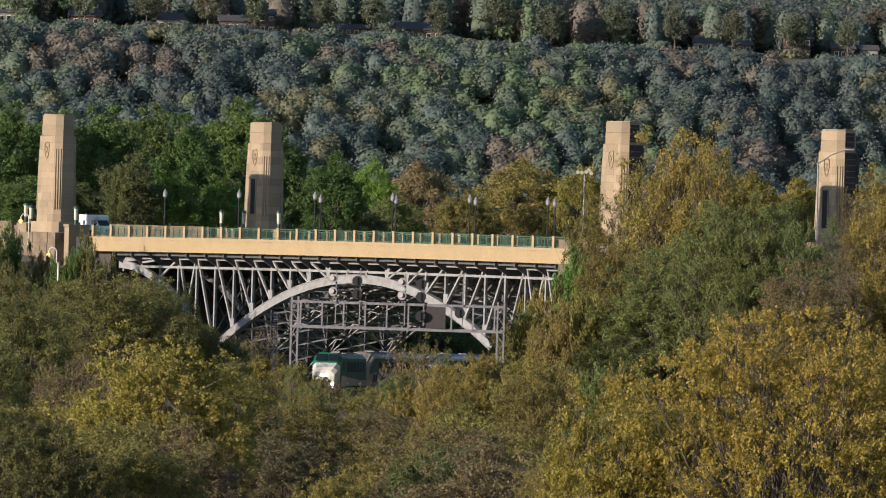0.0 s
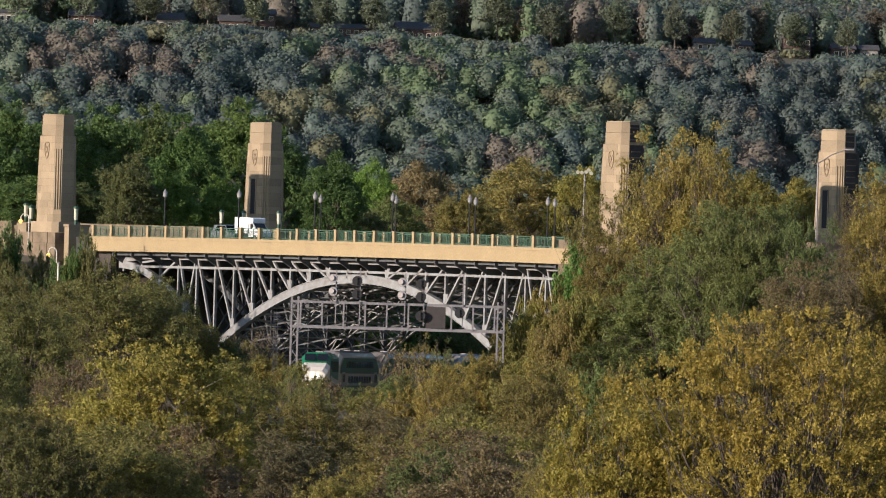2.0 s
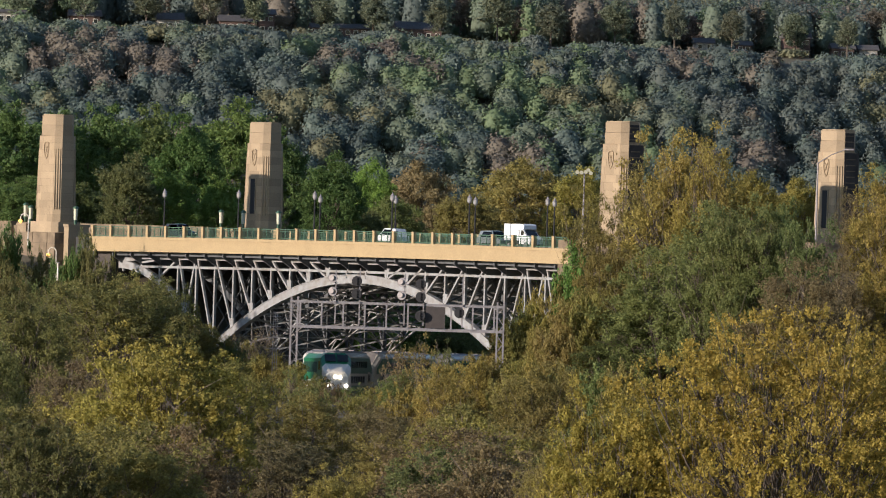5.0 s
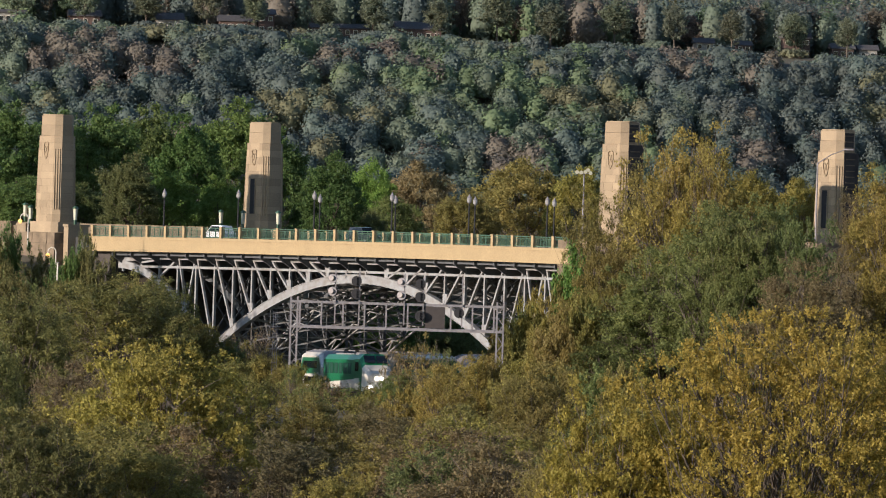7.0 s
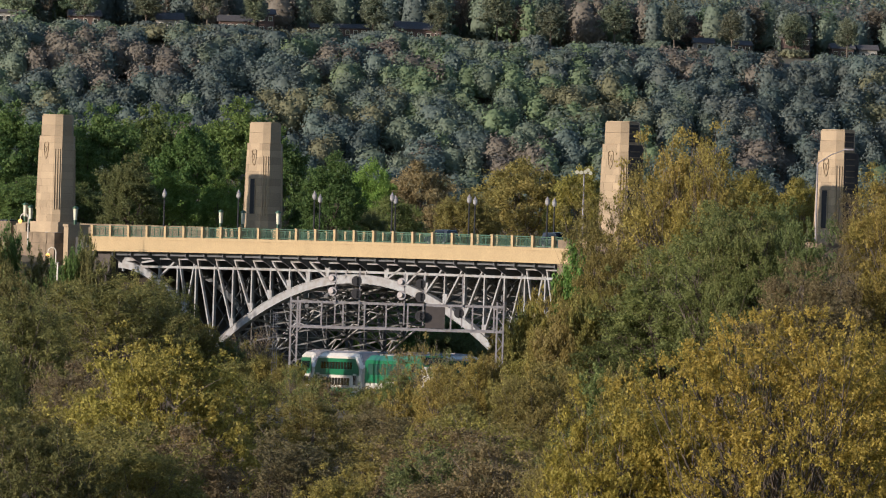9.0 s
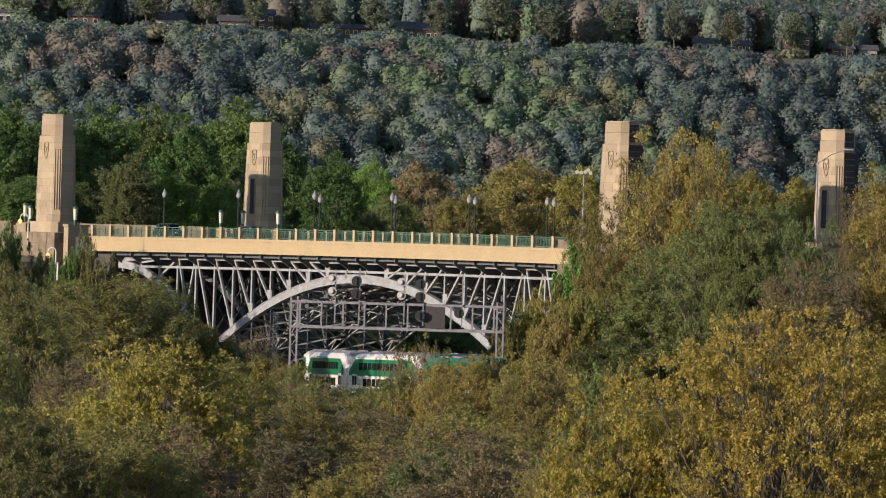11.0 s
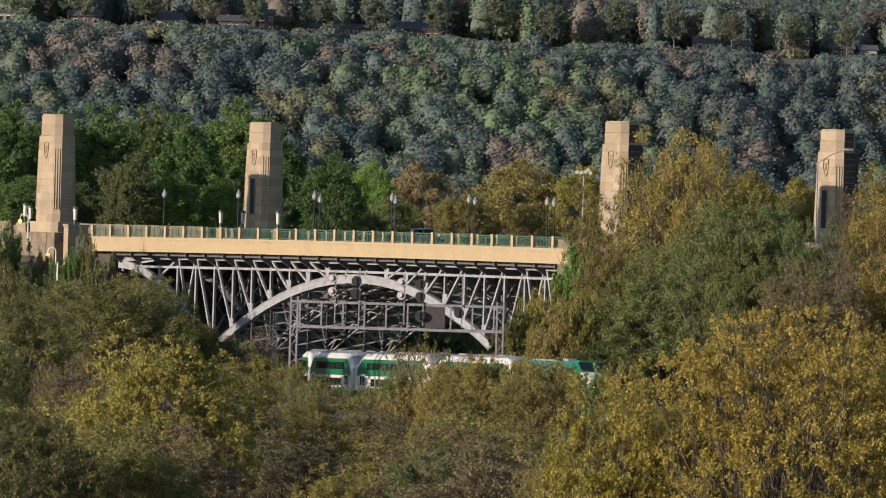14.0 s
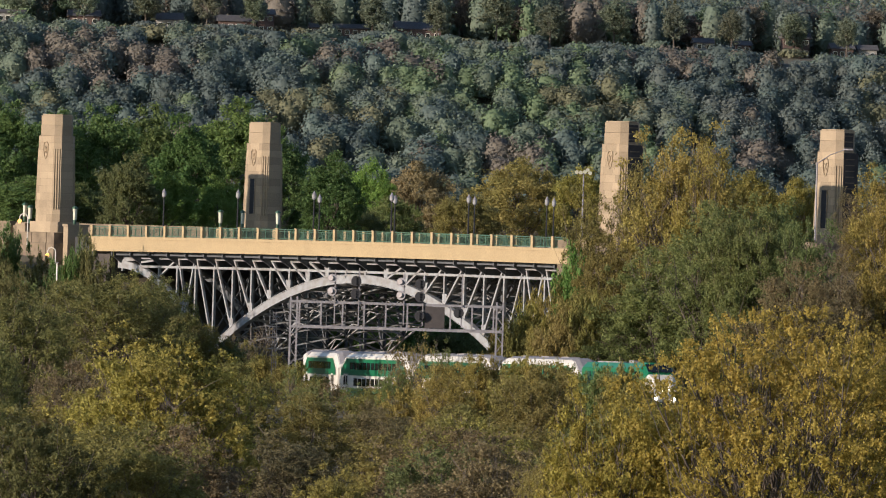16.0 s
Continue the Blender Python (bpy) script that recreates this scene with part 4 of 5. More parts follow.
def build_tree(name, seed, h, r, base, clumps, sprays, per, spray_r, leaf, clump_r, label, category="tree", shell=0.5, jag=0.25, limbs=16, group=""):
    rng = np.random.default_rng(seed)
    p = holder(name, Matrix(), label, category, group)
    cs = crown_clumps(rng, clumps, h, r, base, shell, jag)
    bm = bmesh.new()
    top = np.array([0.05 * r, 0.04 * r, base + (h - base) * 0.55])
    k = h * 0.016
    tube(bm, [(0, 0, -0.8), (0, 0, 0.3), tuple(top * (0.03, 0.03, 0) + (0.02 * r, 0, base * 0.8 + 0.2)), tuple(top)], [k * 1.5, k * 1.1, k * 0.85, k * 0.3], 7)
    for c in cs[:limbs]:
        f = 0.35 + 0.6 * rng.random()
        z0 = min(base * 0.7 + (c[2] - base * 0.7) * 0.35 * f + 0.3, top[2])
        s = np.array([0.02 * r, 0, max(z0, 0.4)])
        m = s + (c - s) * 0.5 + np.array([0, 0, -0.05 * r]) + rng.normal(size=3) * 0.06 * r
        w = 0.5 + 0.5 * rng.random()
        q1 = (s + m) / 2 + rng.normal(size=3) * 0.02 * r
        q2 = (m + c) / 2 + rng.normal(size=3) * 0.035 * r
        tube(bm, [tuple(s), tuple(q1), tuple(m), tuple(q2), tuple(c)], [k * 0.5 * w, k * 0.4 * w, k * 0.27 * w, k * 0.15 * w, k * 0.05], 5, False)
        for _ in range(5):
            u = rng.random()
            o = m + (c - m) * u * 0.8
            e = o + rng.normal(size=3) * 0.12 * r + (c - m) * 0.3 + np.array([0, 0, 0.05 * r])
            tube(bm, [tuple(o), tuple((o + e) / 2 + rng.normal(size=3) * 0.025 * r), tuple(e)], [k * 0.16 * w, k * 0.1 * w, k * 0.03], 3, False)
    part("trunk", fixed(bm), BARK, p)
    radii = clump_r * (0.6 + 0.8 * rng.random(clumps))
    shared("crown", spray_mesh("crown", cs, radii, sprays, per, spray_r, leaf, rng, LEAF), p)
    p["nominal"] = (h, r)
    return p


YELLOW, OLIVE, GREEN, DEEP, BRIGHT, RUSSET, GOLD = (0.31, 0.26, 0.068), (0.255, 0.222, 0.068), (0.168, 0.192, 0.064), (0.115, 0.185, 0.052), (0.175, 0.27, 0.06), (0.215, 0.17, 0.085), (0.36, 0.295, 0.06)
SHADY, FERN = (0.172, 0.168, 0.056), (0.135, 0.165, 0.055)


def plant(protos, rows, tints, rng):
    """Sets trees out: rows of x, y, height, crown radius."""
    for i, (x, y, h, r) in enumerate(rows):
        proto = protos[i % len(protos)]
        hn, rn = proto["nominal"]
        if 880 < y < 1330 and -8.0 < track_sd(x, y)[1] < 3.6:
            continue
        g = ground_z(x, y)
        h = max(h + valley_z(x, y) - g, 1.5)
        m = pose(x, y, g - 0.05, 0, 0, rng.random() * 360) @ Matrix.Diagonal((r / rn, r / rn, h / hn, 1))
        if "planted" in proto:
            ob = copy_thing(proto, m @ Matrix.Diagonal((1 / proto.scale.x, 1 / proto.scale.y, 1 / proto.scale.z, 1)))
        else:
            ob = proto
            proto["planted"] = 1
            ob.matrix_basis = m
        c = tints[i % len(tints)]
        v = 0.86 + 0.28 * rng.random()
        j = [v * (0.95 + 0.1 * rng.random()) for _ in range(3)]
        for o in ob.children:
            o.color = (c[0] * j[0], c[1] * j[1], c[2] * j[2], 1)


rnd = random.Random(11)
NEAR_OAKS = [
    (16.4, 500, 20.3, 8.9),
    (8.7, 500, 16.4, 4.6),
    (-18.7, 720, 15.9, 7.2),
    (7.7, 640, 11.0, 3.7),
    (22.6, 530, 20.0, 5.4),
    (-23.9, 640, 11.6, 4.6),
]
VALLEY_TREES = [
    (-39.3, 1010, 14.8, 6.2),
    (-32.3, 1060, 12.4, 7.6),
    (-31.6, 930, 12.2, 4.9),
    (-38.2, 900, 14.3, 4.3),
    (-45.4, 1120, 12.4, 3.9),
    (-26.3, 1088, 8.4, 4.3),
    (-24.2, 1090, 7.8, 3.2),
    (-28.6, 1082, 11.9, 4.3),
    (-17.8, 960, 12.3, 4.9),
    (-11.2, 930, 9.9, 4.9),
    (-5.9, 950, 9.0, 5.6),
    (0.6, 1000, 11.1, 4.0),
    (3.6, 1010, 10.8, 3.0),
    (8.8, 960, 12.3, 5.1),
    (13.8, 1000, 13.4, 2.7),
    (-3.1, 780, 9.3, 5.8),
    (-11.1, 760, 9.0, 5.3),
    (3.6, 790, 9.7, 5.5),
    (-13.4, 1020, 5.6, 1.6),
    (-4.8, 1030, 5.0, 1.6),
    (-41.0, 1130, 11.4, 3.6),
]
BANK_TREES = [
    (23.7, 1062, 28.1, 7.1),
    (15.3, 1070, 21.5, 4.0),
    (26.2, 1058, 26.0, 5.1),
    (20.5, 1064, 24.5, 4.8),
    (29.3, 1032, 20.9, 4.1),
    (28.6, 1045, 20.0, 4.2),
    (27.2, 1035, 21.8, 6.6),
    (34.9, 1028, 21.8, 4.2),
    (30.1, 1030, 21.6, 4.7),
    (32.8, 1040, 21.2, 5.3),
    (22.1, 1048, 16.8, 7.2),
    (14.5, 1055, 11.8, 5.0),
    (18.9, 1049, 10.0, 6.1),
    (28.7, 978, 20.6, 7.2),
    (33.1, 985, 22.2, 5.8),
    (45.1, 1050, 15.2, 5.6),
    (41.4, 1060, 10.7, 2.6),
    (38.1, 1015, 19.5, 4.3),
    (44.0, 1020, 25.4, 5.4),
    (11.5, 1057, 8.1, 3.7),
    (26.3, 980, 17.6, 6.3),
    (30.9, 970, 17.8, 6.2),
    (36.7, 960, 18.0, 5.6),
    (16.4, 1060, 17.2, 3.9),
]
BANK_SHRUBS = [
    (-48.1, 1178, 4.1, 2.8),
    (-45.3, 1172, 4.8, 2.5),
    (-42.3, 1165, 7.5, 2.8),
    (-39.7, 1178, 3.4, 1.9),
    (-36.7, 1165, 9.2, 2.5),
    (-33.7, 1158, 11.3, 2.8),
    (-49.3, 1190, 2.5, 1.9),
    (-39.7, 1192, 1.8, 1.3),
    (-46.0, 1150, 11.1, 3.7),
    (-39.7, 1145, 10.1, 3.3),
    (7.0, 1062, 9.0, 1.7),
    (8.7, 1064, 10.5, 2.0),
    (5.7, 1068, 6.6, 1.7),
    (9.1, 1072, 9.6, 2.6),
    (11.3, 1068, 10.8, 2.6),
    (12.9, 1066, 13.1, 2.3),
    (10.2, 1080, 11.7, 2.0),
    (6.3, 1067, 7.3, 2.3),
    (-30.1, 1150, 10.4, 2.1),
    (12.2, 1051, 10.4, 2.8),
    (14.2, 1051, 11.5, 2.5),
    (10.7, 1056, 8.3, 2.5),
]
SLOPE_SHRUBS = [
    (-41.6, 1180, 2.5, 2.8),
    (-38.3, 1175, 4.5, 2.5),
    (-35.3, 1168, 9.0, 2.5),
    (-44.6, 1176, 3.7, 2.8),
    (-33.0, 1160, 11.6, 1.9),
    (-37.3, 1182, 2.3, 1.9),
    (-46.7, 1182, 2.0, 2.5),
    (-39.4, 1162, 9.2, 2.5),
    (-42.7, 1160, 9.4, 2.5),
    (-32.3, 1152, 11.2, 2.1),
]
TRACKSIDE_SHRUBS = [
    (-16.6, 1085, 5.0, 1.7),
    (-22.0, 1092, 6.3, 2.6),
    (-27.3, 1140, 8.1, 2.1),
    (-19.7, 1125, 5.7, 2.1),
    (-17.8, 1085, 5.0, 2.3),
    (-14.2, 1056, 4.1, 1.5),
    (-11.4, 1010, 7.3, 2.1),
    (-9.8, 1048, 1.9, 1.7),
    (-7.3, 1005, 7.4, 2.4),
    (-3.8, 1003, 8.3, 2.4),
    (-5.3, 1040, 2.6, 1.9),
    (-3.2, 1042, 4.2, 1.9),
    (-1.0, 1045, 5.1, 1.9),
    (1.2, 1035, 5.7, 2.2),
    (3.4, 1035, 6.2, 1.9),
    (-15.7, 1062, 3.8, 1.4),
    (-1.7, 1030, 4.0, 1.6),
    (5.6, 1030, 6.4, 2.2),
    (-12.2, 1050, 2.6, 1.4),
    (9.3, 985, 12.6, 2.6),
    (11.9, 985, 12.8, 2.4),
    (14.4, 980, 12.6, 2.3),
    (16.5, 978, 12.9, 2.2),
    (4.9, 1010, 10.2, 2.2),
    (7.3, 1000, 12.0, 2.6),
    (9.4, 1000, 11.3, 2.7),
    (11.7, 995, 11.8, 2.4),
    (14.2, 1000, 12.4, 1.9),
    (16.2, 990, 11.9, 2.4),
    (18.5, 985, 12.1, 2.4),
    (10.3, 985, 11.8, 2.9),
]
SPARSE_SHRUBS = [
    (-12.6, 1046, 2.9, 1.8),
    (-10.6, 1042, 3.4, 1.8),
    (-8.4, 1040, 3.2, 1.9),
    (-6.6, 1044, 3.0, 1.8),
    (-4.6, 1040, 4.4, 1.9),
    (-14.6, 1050, 4.2, 1.4),
    (-1.9, 1040, 8.3, 2.3),
    (-4.0, 1044, 7.3, 1.9),
    (0.4, 1038, 8.0, 1.8),
]
BARE_SHRUBS = [
    (-18.9, 1096, 7.7, 3.5),
    (-21.2, 1094, 6.8, 2.3),
    (-16.5, 1090, 7.0, 1.7),
]
BRIGHT_SHRUB = [
    (13.1, 1066, 16.0, 2.3),
]
BACK_TREES = [
    (-53.3, 1300, 17.3, 5.9),
    (-48.8, 1330, 16.4, 4.6),
    (-42.2, 1310, 17.4, 5.6),
    (-37.2, 1330, 17.4, 5.3),
    (-31.5, 1300, 16.5, 4.8),
    (-25.9, 1330, 18.7, 6.0),
    (-20.4, 1320, 15.7, 3.9),
    (-13.6, 1290, 12.1, 4.1),
    (-26.8, 1270, 9.3, 3.0),
    (-37.5, 1262, 11.2, 3.7),
    (-32.8, 1266, 9.7, 3.7),
    (-50.5, 1270, 8.5, 5.1),
    (-43.2, 1275, 8.1, 3.7),
]
FAR_BANK_TREES = [
    (-9.4, 1380, 12.5, 4.0),
    (-3.3, 1430, 13.3, 5.3),
    (10.5, 1450, 13.6, 7.3),
    (18.5, 1440, 13.1, 5.7),
    (3.2, 1400, 9.0, 4.8),
    (-6.3, 1370, 8.2, 4.4),
    (38.9, 1350, 11.8, 4.7),
    (45.7, 1360, 11.7, 4.3),
    (33.7, 1370, 10.9, 5.8),
    (-16.3, 1350, 8.6, 3.9),
    (-10.6, 1360, 6.6, 4.0),
]


oak_label = "spreading oak in fresh golden-yellow spring leaf"
near_a = build_tree("oak_tree", 3, 20, 10.0, 4.5, 1500, 10500, 11, 0.13, 0.085, 0.55, oak_label, shell=0.5, jag=0.3, limbs=170, group="foreground oaks")
near_b = build_tree("oak_tree", 4, 16, 6.0, 4, 800, 6500, 11, 0.13, 0.085, 0.5, oak_label, shell=0.5, jag=0.35, limbs=90, group="foreground oaks")
near_c = build_tree("oak_tree", 5, 16, 7.0, 3, 900, 7000, 10, 0.16, 0.11, 0.55, oak_label, shell=0.5, jag=0.35, limbs=100, group="foreground oaks")
plant([near_a, near_b, near_c], NEAR_OAKS, [GOLD, GOLD, (0.37, 0.30, 0.07), OLIVE, GOLD, SHADY], rnd)

mids = [build_tree("tree", 20 + k, 14, 5.5, 1.5, 420, 4200, 9, 0.20, 0.105, 0.65, "feathery olive tree just coming into leaf", shell=0.35, jag=0.35, limbs=60, group="valley trees") for k in range(3)]
plant(mids, VALLEY_TREES, [SHADY, SHADY, RUSSET, SHADY, SHADY, OLIVE, OLIVE, SHADY, OLIVE, OLIVE, RUSSET, YELLOW, YELLOW, OLIVE, GREEN, OLIVE, RUSSET, OLIVE, GREEN, GREEN, SHADY], rnd)
shrub_bright = build_tree("shrub", 90, 8, 2.4, 0.5, 120, 1500, 9, 0.16, 0.11, 0.5, "bright green shrub beside the bridge's end", "shrub", shell=0.5, limbs=12)
banks = [build_tree("tree", 30 + k, 20, 6.5, 2.5, 560, 6000, 9, 0.22, 0.115, 0.8, "tall olive-green tree on the railway bank", shell=0.35, jag=0.4, limbs=70, group="bank trees") for k in range(3)]
plant([shrub_bright], BRIGHT_SHRUB, [(0.15, 0.26, 0.06)], rnd)
airy = [build_tree("tree", 36 + k, 20, 6.5, 3.5, 420, 3900, 9, 0.22, 0.115, 0.75, "tall thin-leaved tree with dark spreading limbs", shell=0.45, jag=0.5, limbs=130, group="bank trees") for k in range(2)]
plant(airy, BANK_TREES[:4], [YELLOW, OLIVE, YELLOW, OLIVE], rnd)
plant(banks, BANK_TREES[4:], [GREEN, FERN, GREEN, FERN, GREEN, FERN, GREEN, OLIVE, FERN, GREEN, RUSSET, YELLOW, RUSSET, RUSSET, YELLOW, OLIVE, RUSSET, RUSSET, OLIVE, OLIVE], rnd)
dense = [build_tree("tree", 40 + k, 17, 5.2, 2.5, 220, 4500, 8, 0.26, 0.17, 1.0, "dense dark green maple behind the bridge", shell=0.6, jag=0.25, limbs=20, group="trees behind the bridge") for k in range(2)]
plant(dense, BACK_TREES, [DEEP, DEEP, DEEP, (0.15, 0.21, 0.06), DEEP, (0.15, 0.21, 0.06), DEEP, DEEP, BRIGHT, (0.165, 0.185, 0.075), BRIGHT, DEEP, FERN], rnd)
doms = [build_tree("tree", 50 + k, 13, 5.5, 2.0, 300, 4500, 8, 0.24, 0.14, 0.8, "rounded yellow-green tree beyond the bridge", shell=0.5, jag=0.25, limbs=40, group="trees beyond the bridge") for k in range(2)]
plant(doms, FAR_BANK_TREES, [BRIGHT, (0.31, 0.25, 0.13), (0.33, 0.275, 0.09), YELLOW, OLIVE, GREEN, YELLOW, YELLOW, OLIVE, DEEP, GREEN], rnd)

# undergrowth along the valley
shrubs = [build_tree("shrub", 60 + k, 6, 3.2, 0.4, 150, 1700, 9, 0.17, 0.105, 0.5, "feathery shrub of the valley undergrowth", "shrub", shell=0.3, jag=0.4, limbs=24, group="valley undergrowth") for k in range(3)]


def open_line(q):
    """How far below the eye's level, by direction, the undergrowth stays to leave the railway in sight."""
    marks = ((-0.045, 0.0065), (-0.034, 0.0085), (-0.024, 0.0105), (-0.0145, 0.0112), (-0.0135, 0.0150), (-0.004, 0.0150), (-0.003, 0.0120), (0.0065, 0.0118), (0.0195, 0.0118), (0.024, 0.0085), (0.045, 0.0065))
    for (a, u), (b, v) in zip(marks, marks[1:]):
        if q <= b:
            return u + (v - u) * min(max((q - a) / (b - a), 0), 1)
    return 0.0065


rows = []
for k in range(52):
    y = rnd.uniform(640, 1045) if k < 40 else rnd.uniform(1050, 1100)
    half = 0.0417 * y * 1.1
    x = rnd.uniform(-half, half)
    if math.hypot(x - TRACK_C[0], y - TRACK_C[1]) < TRACK_R + 9 and math.hypot(x - TRACK_C[0], y - TRACK_C[1]) > TRACK_R - 12 and y > 900:
        continue
    top = 20 - (open_line(x / y) + 0.009 * rnd.random()) * y
    h = min(max(top - ground_z(x, y), 3.0), 11.0)
    rows.append((x, y, h, h * rnd.uniform(0.38, 0.6)))
plant(mids, [r for r in rows if r[2] > 6.5], [OLIVE, YELLOW, OLIVE, GREEN, OLIVE, RUSSET], rnd)
plant(shrubs, [r for r in rows if r[2] <= 6.5], [OLIVE, YELLOW, OLIVE, RUSSET, YELLOW, GREEN], rnd)
ravine = []
while len(ravine) < 42:
    x, y = rnd.uniform(-34, 16), rnd.uniform(1195, 1300)
    d = math.hypot(x - TRACK_C[0], y - TRACK_C[1]) - TRACK_R
    if 8 < d < 34 and (x - BRIDGE_O[0]) * UY + (y - BRIDGE_O[1]) * UX > 30:
        h = min(rnd.uniform(5, 9), 20.0 - ground_z(x, y))
        if h > 1.5:
            ravine.append((x, y, h, max(2.2, h * 0.5)))
# Mostly the dark tint here, standing in for shade behind the arch.
plant(shrubs, ravine, [DEEP, DEEP, GREEN], rnd)
plant(shrubs, [(-45.6, 1181, 2.6, 1.5), (-44.2, 1182, 2.0, 1.1)], [(0.30, 0.24, 0.42)], rnd)
bare = build_tree("bare_shrub", 95, 8, 3.6, 0.6, 120, 160, 6, 0.15, 0.09, 0.5, "leafless purple-brown shrub beside the signal gantry", "shrub", shell=0.6, jag=0.4, limbs=90)
plant([bare], BARE_SHRUBS, [RUSSET], rnd)
sparse = build_tree("shrub", 96, 6, 3.0, 0.5, 90, 300, 8, 0.15, 0.09, 0.4, "thin half-leafless shrub beside the tracks", "shrub", shell=0.4, jag=0.4, limbs=45)
plant([sparse], SPARSE_SHRUBS, [OLIVE, RUSSET, GREEN], rnd)
beside_pylon = [(x, y, z - valley_z(x, y), r) for x, y, z, r in ((-47.6, 1175, 20.9, 2.0), (-49.5, 1172, 20.4, 2.2), (-39.6, 1176, 20.3, 1.3), (-40.6, 1172, 18.6, 1.6), (-38.6, 1170, 18.4, 1.4), (-44.7, 1176, 17.9, 1.8), (-42.5, 1174, 17.3, 1.9), (-40.3, 1172, 17.2, 1.9), (-36.6, 1172, 17.4, 1.8))]
plant(shrubs, beside_pylon, [DEEP, SHADY, SHADY], rnd)
plant(shrubs, BANK_SHRUBS + TRACKSIDE_SHRUBS + SLOPE_SHRUBS, [OLIVE, YELLOW, OLIVE, GREEN, OLIVE], rnd)


# ---- the far wooded hillside ----
def unit_ball(rings=6, n=9):
    v, f = [], []
    for i in range(rings + 1):
        p = math.pi * (0.02 + 0.96 * i / rings)
        v += [(math.sin(p) * math.cos(math.tau * k / n), math.sin(p) * math.sin(math.tau * k / n), math.cos(p)) for k in range(n)]
    for i in range(rings):
        for k in range(n):
            a, b = i * n + k, i * n + (k + 1) % n
            f += [(a, a + n, b), (b, a + n, b + n)]
    return np.array(v), np.array(f)


BALL, BALL_F = unit_ball()


def build_far_woods():
    """Round-headed trees all over the hillside: leaves scattered on lumpy crowns."""
    rng = np.random.default_rng(5)
    kinds = ([], [], [], [], [], [])
    per = 560
    for k in range(3300):
        y = rng.uniform(2650, 3090)
        x = rng.uniform(-0.0435, 0.0435) * y
        q = y - 0.2 * x
        if q > 3050 or q < 2712 or 2866 < q < 2882:
            continue
        g = ground_z(x, y)
        h, r = rng.uniform(7.5, 11.0), rng.uniform(2.5, 4.7)
        if q > 2882:
            h += 5.0 - 1.5 * smooth(95, 115, x)
        if q < 2867:
            h = min(h, 75.4 - 0.0105 * x - g + rng.uniform(-3.0, 1.6) + (1.5 if rng.random() < 0.15 else 0))
        if h < (1.2 if q > 2835 else 4):
            continue
        d = rng.normal(size=(per, 3))
        d /= np.linalg.norm(d, axis=1)[:, None]
        waves = [(rng.normal(size=3) * f, rng.uniform(0, 6), a) for f, a in ((3.5, 0.08), (5.5, 0.08), (8.0, 0.08))]
        size = np.array([r, r, h * 0.48])
        heart = np.array([x, y, g + h * 0.52])

        def shell(d):
            lump = 1 + sum(a * np.sin(d @ q + ph) for q, ph, a in waves)
            skirt = np.where(d[:, 2] < 0, 1 / np.maximum(np.hypot(d[:, 0], d[:, 1]), 0.3) ** 0.7, 1.0)
            return d * lump[:, None] * np.stack([skirt, skirt, np.ones(len(d))], 1) * size
        w = math.sin(x * 0.045 + 1.0) + math.sin(y * 0.05 + x * 0.02) + rng.normal() * 1.1
        w -= 1.3 * smooth(40, 90, x) * (1 - smooth(2760, 2850, q))
        brown = math.sin(x * 0.07 + y * 0.03) + math.sin(y * 0.09 - x * 0.03) + rng.normal() * 0.7
        kind = 4 if brown > 1.55 else 5 if brown < -1.75 else 0 if w > 1.4 else 1 if w > 0.2 else 2 if w > -1.1 else 3
        kinds[kind].append((heart + shell(d) * rng.uniform(0.84, 1.08, (per, 1)), d + np.array([-0.1, -0.15, 0.3]), heart + shell(BALL) * 0.8))
    # Tints lifted towards blue-grey, painting distance haze into the leaf colour.
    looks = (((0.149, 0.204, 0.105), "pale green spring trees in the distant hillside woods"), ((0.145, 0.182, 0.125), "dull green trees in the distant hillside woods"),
             ((0.123, 0.160, 0.135), "green trees tinted blue for haze in the distant hillside woods"), ((0.104, 0.131, 0.115), "dark green trees in the distant hillside woods"),
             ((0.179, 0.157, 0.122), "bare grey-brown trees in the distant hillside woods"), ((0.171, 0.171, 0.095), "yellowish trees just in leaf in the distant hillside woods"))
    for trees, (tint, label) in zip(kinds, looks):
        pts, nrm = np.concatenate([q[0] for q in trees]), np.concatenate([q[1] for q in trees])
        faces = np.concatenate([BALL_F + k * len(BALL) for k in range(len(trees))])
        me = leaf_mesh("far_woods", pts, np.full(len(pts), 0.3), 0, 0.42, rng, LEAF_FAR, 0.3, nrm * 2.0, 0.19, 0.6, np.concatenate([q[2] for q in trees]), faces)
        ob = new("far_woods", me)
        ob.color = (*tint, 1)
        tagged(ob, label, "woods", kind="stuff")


build_far_woods()


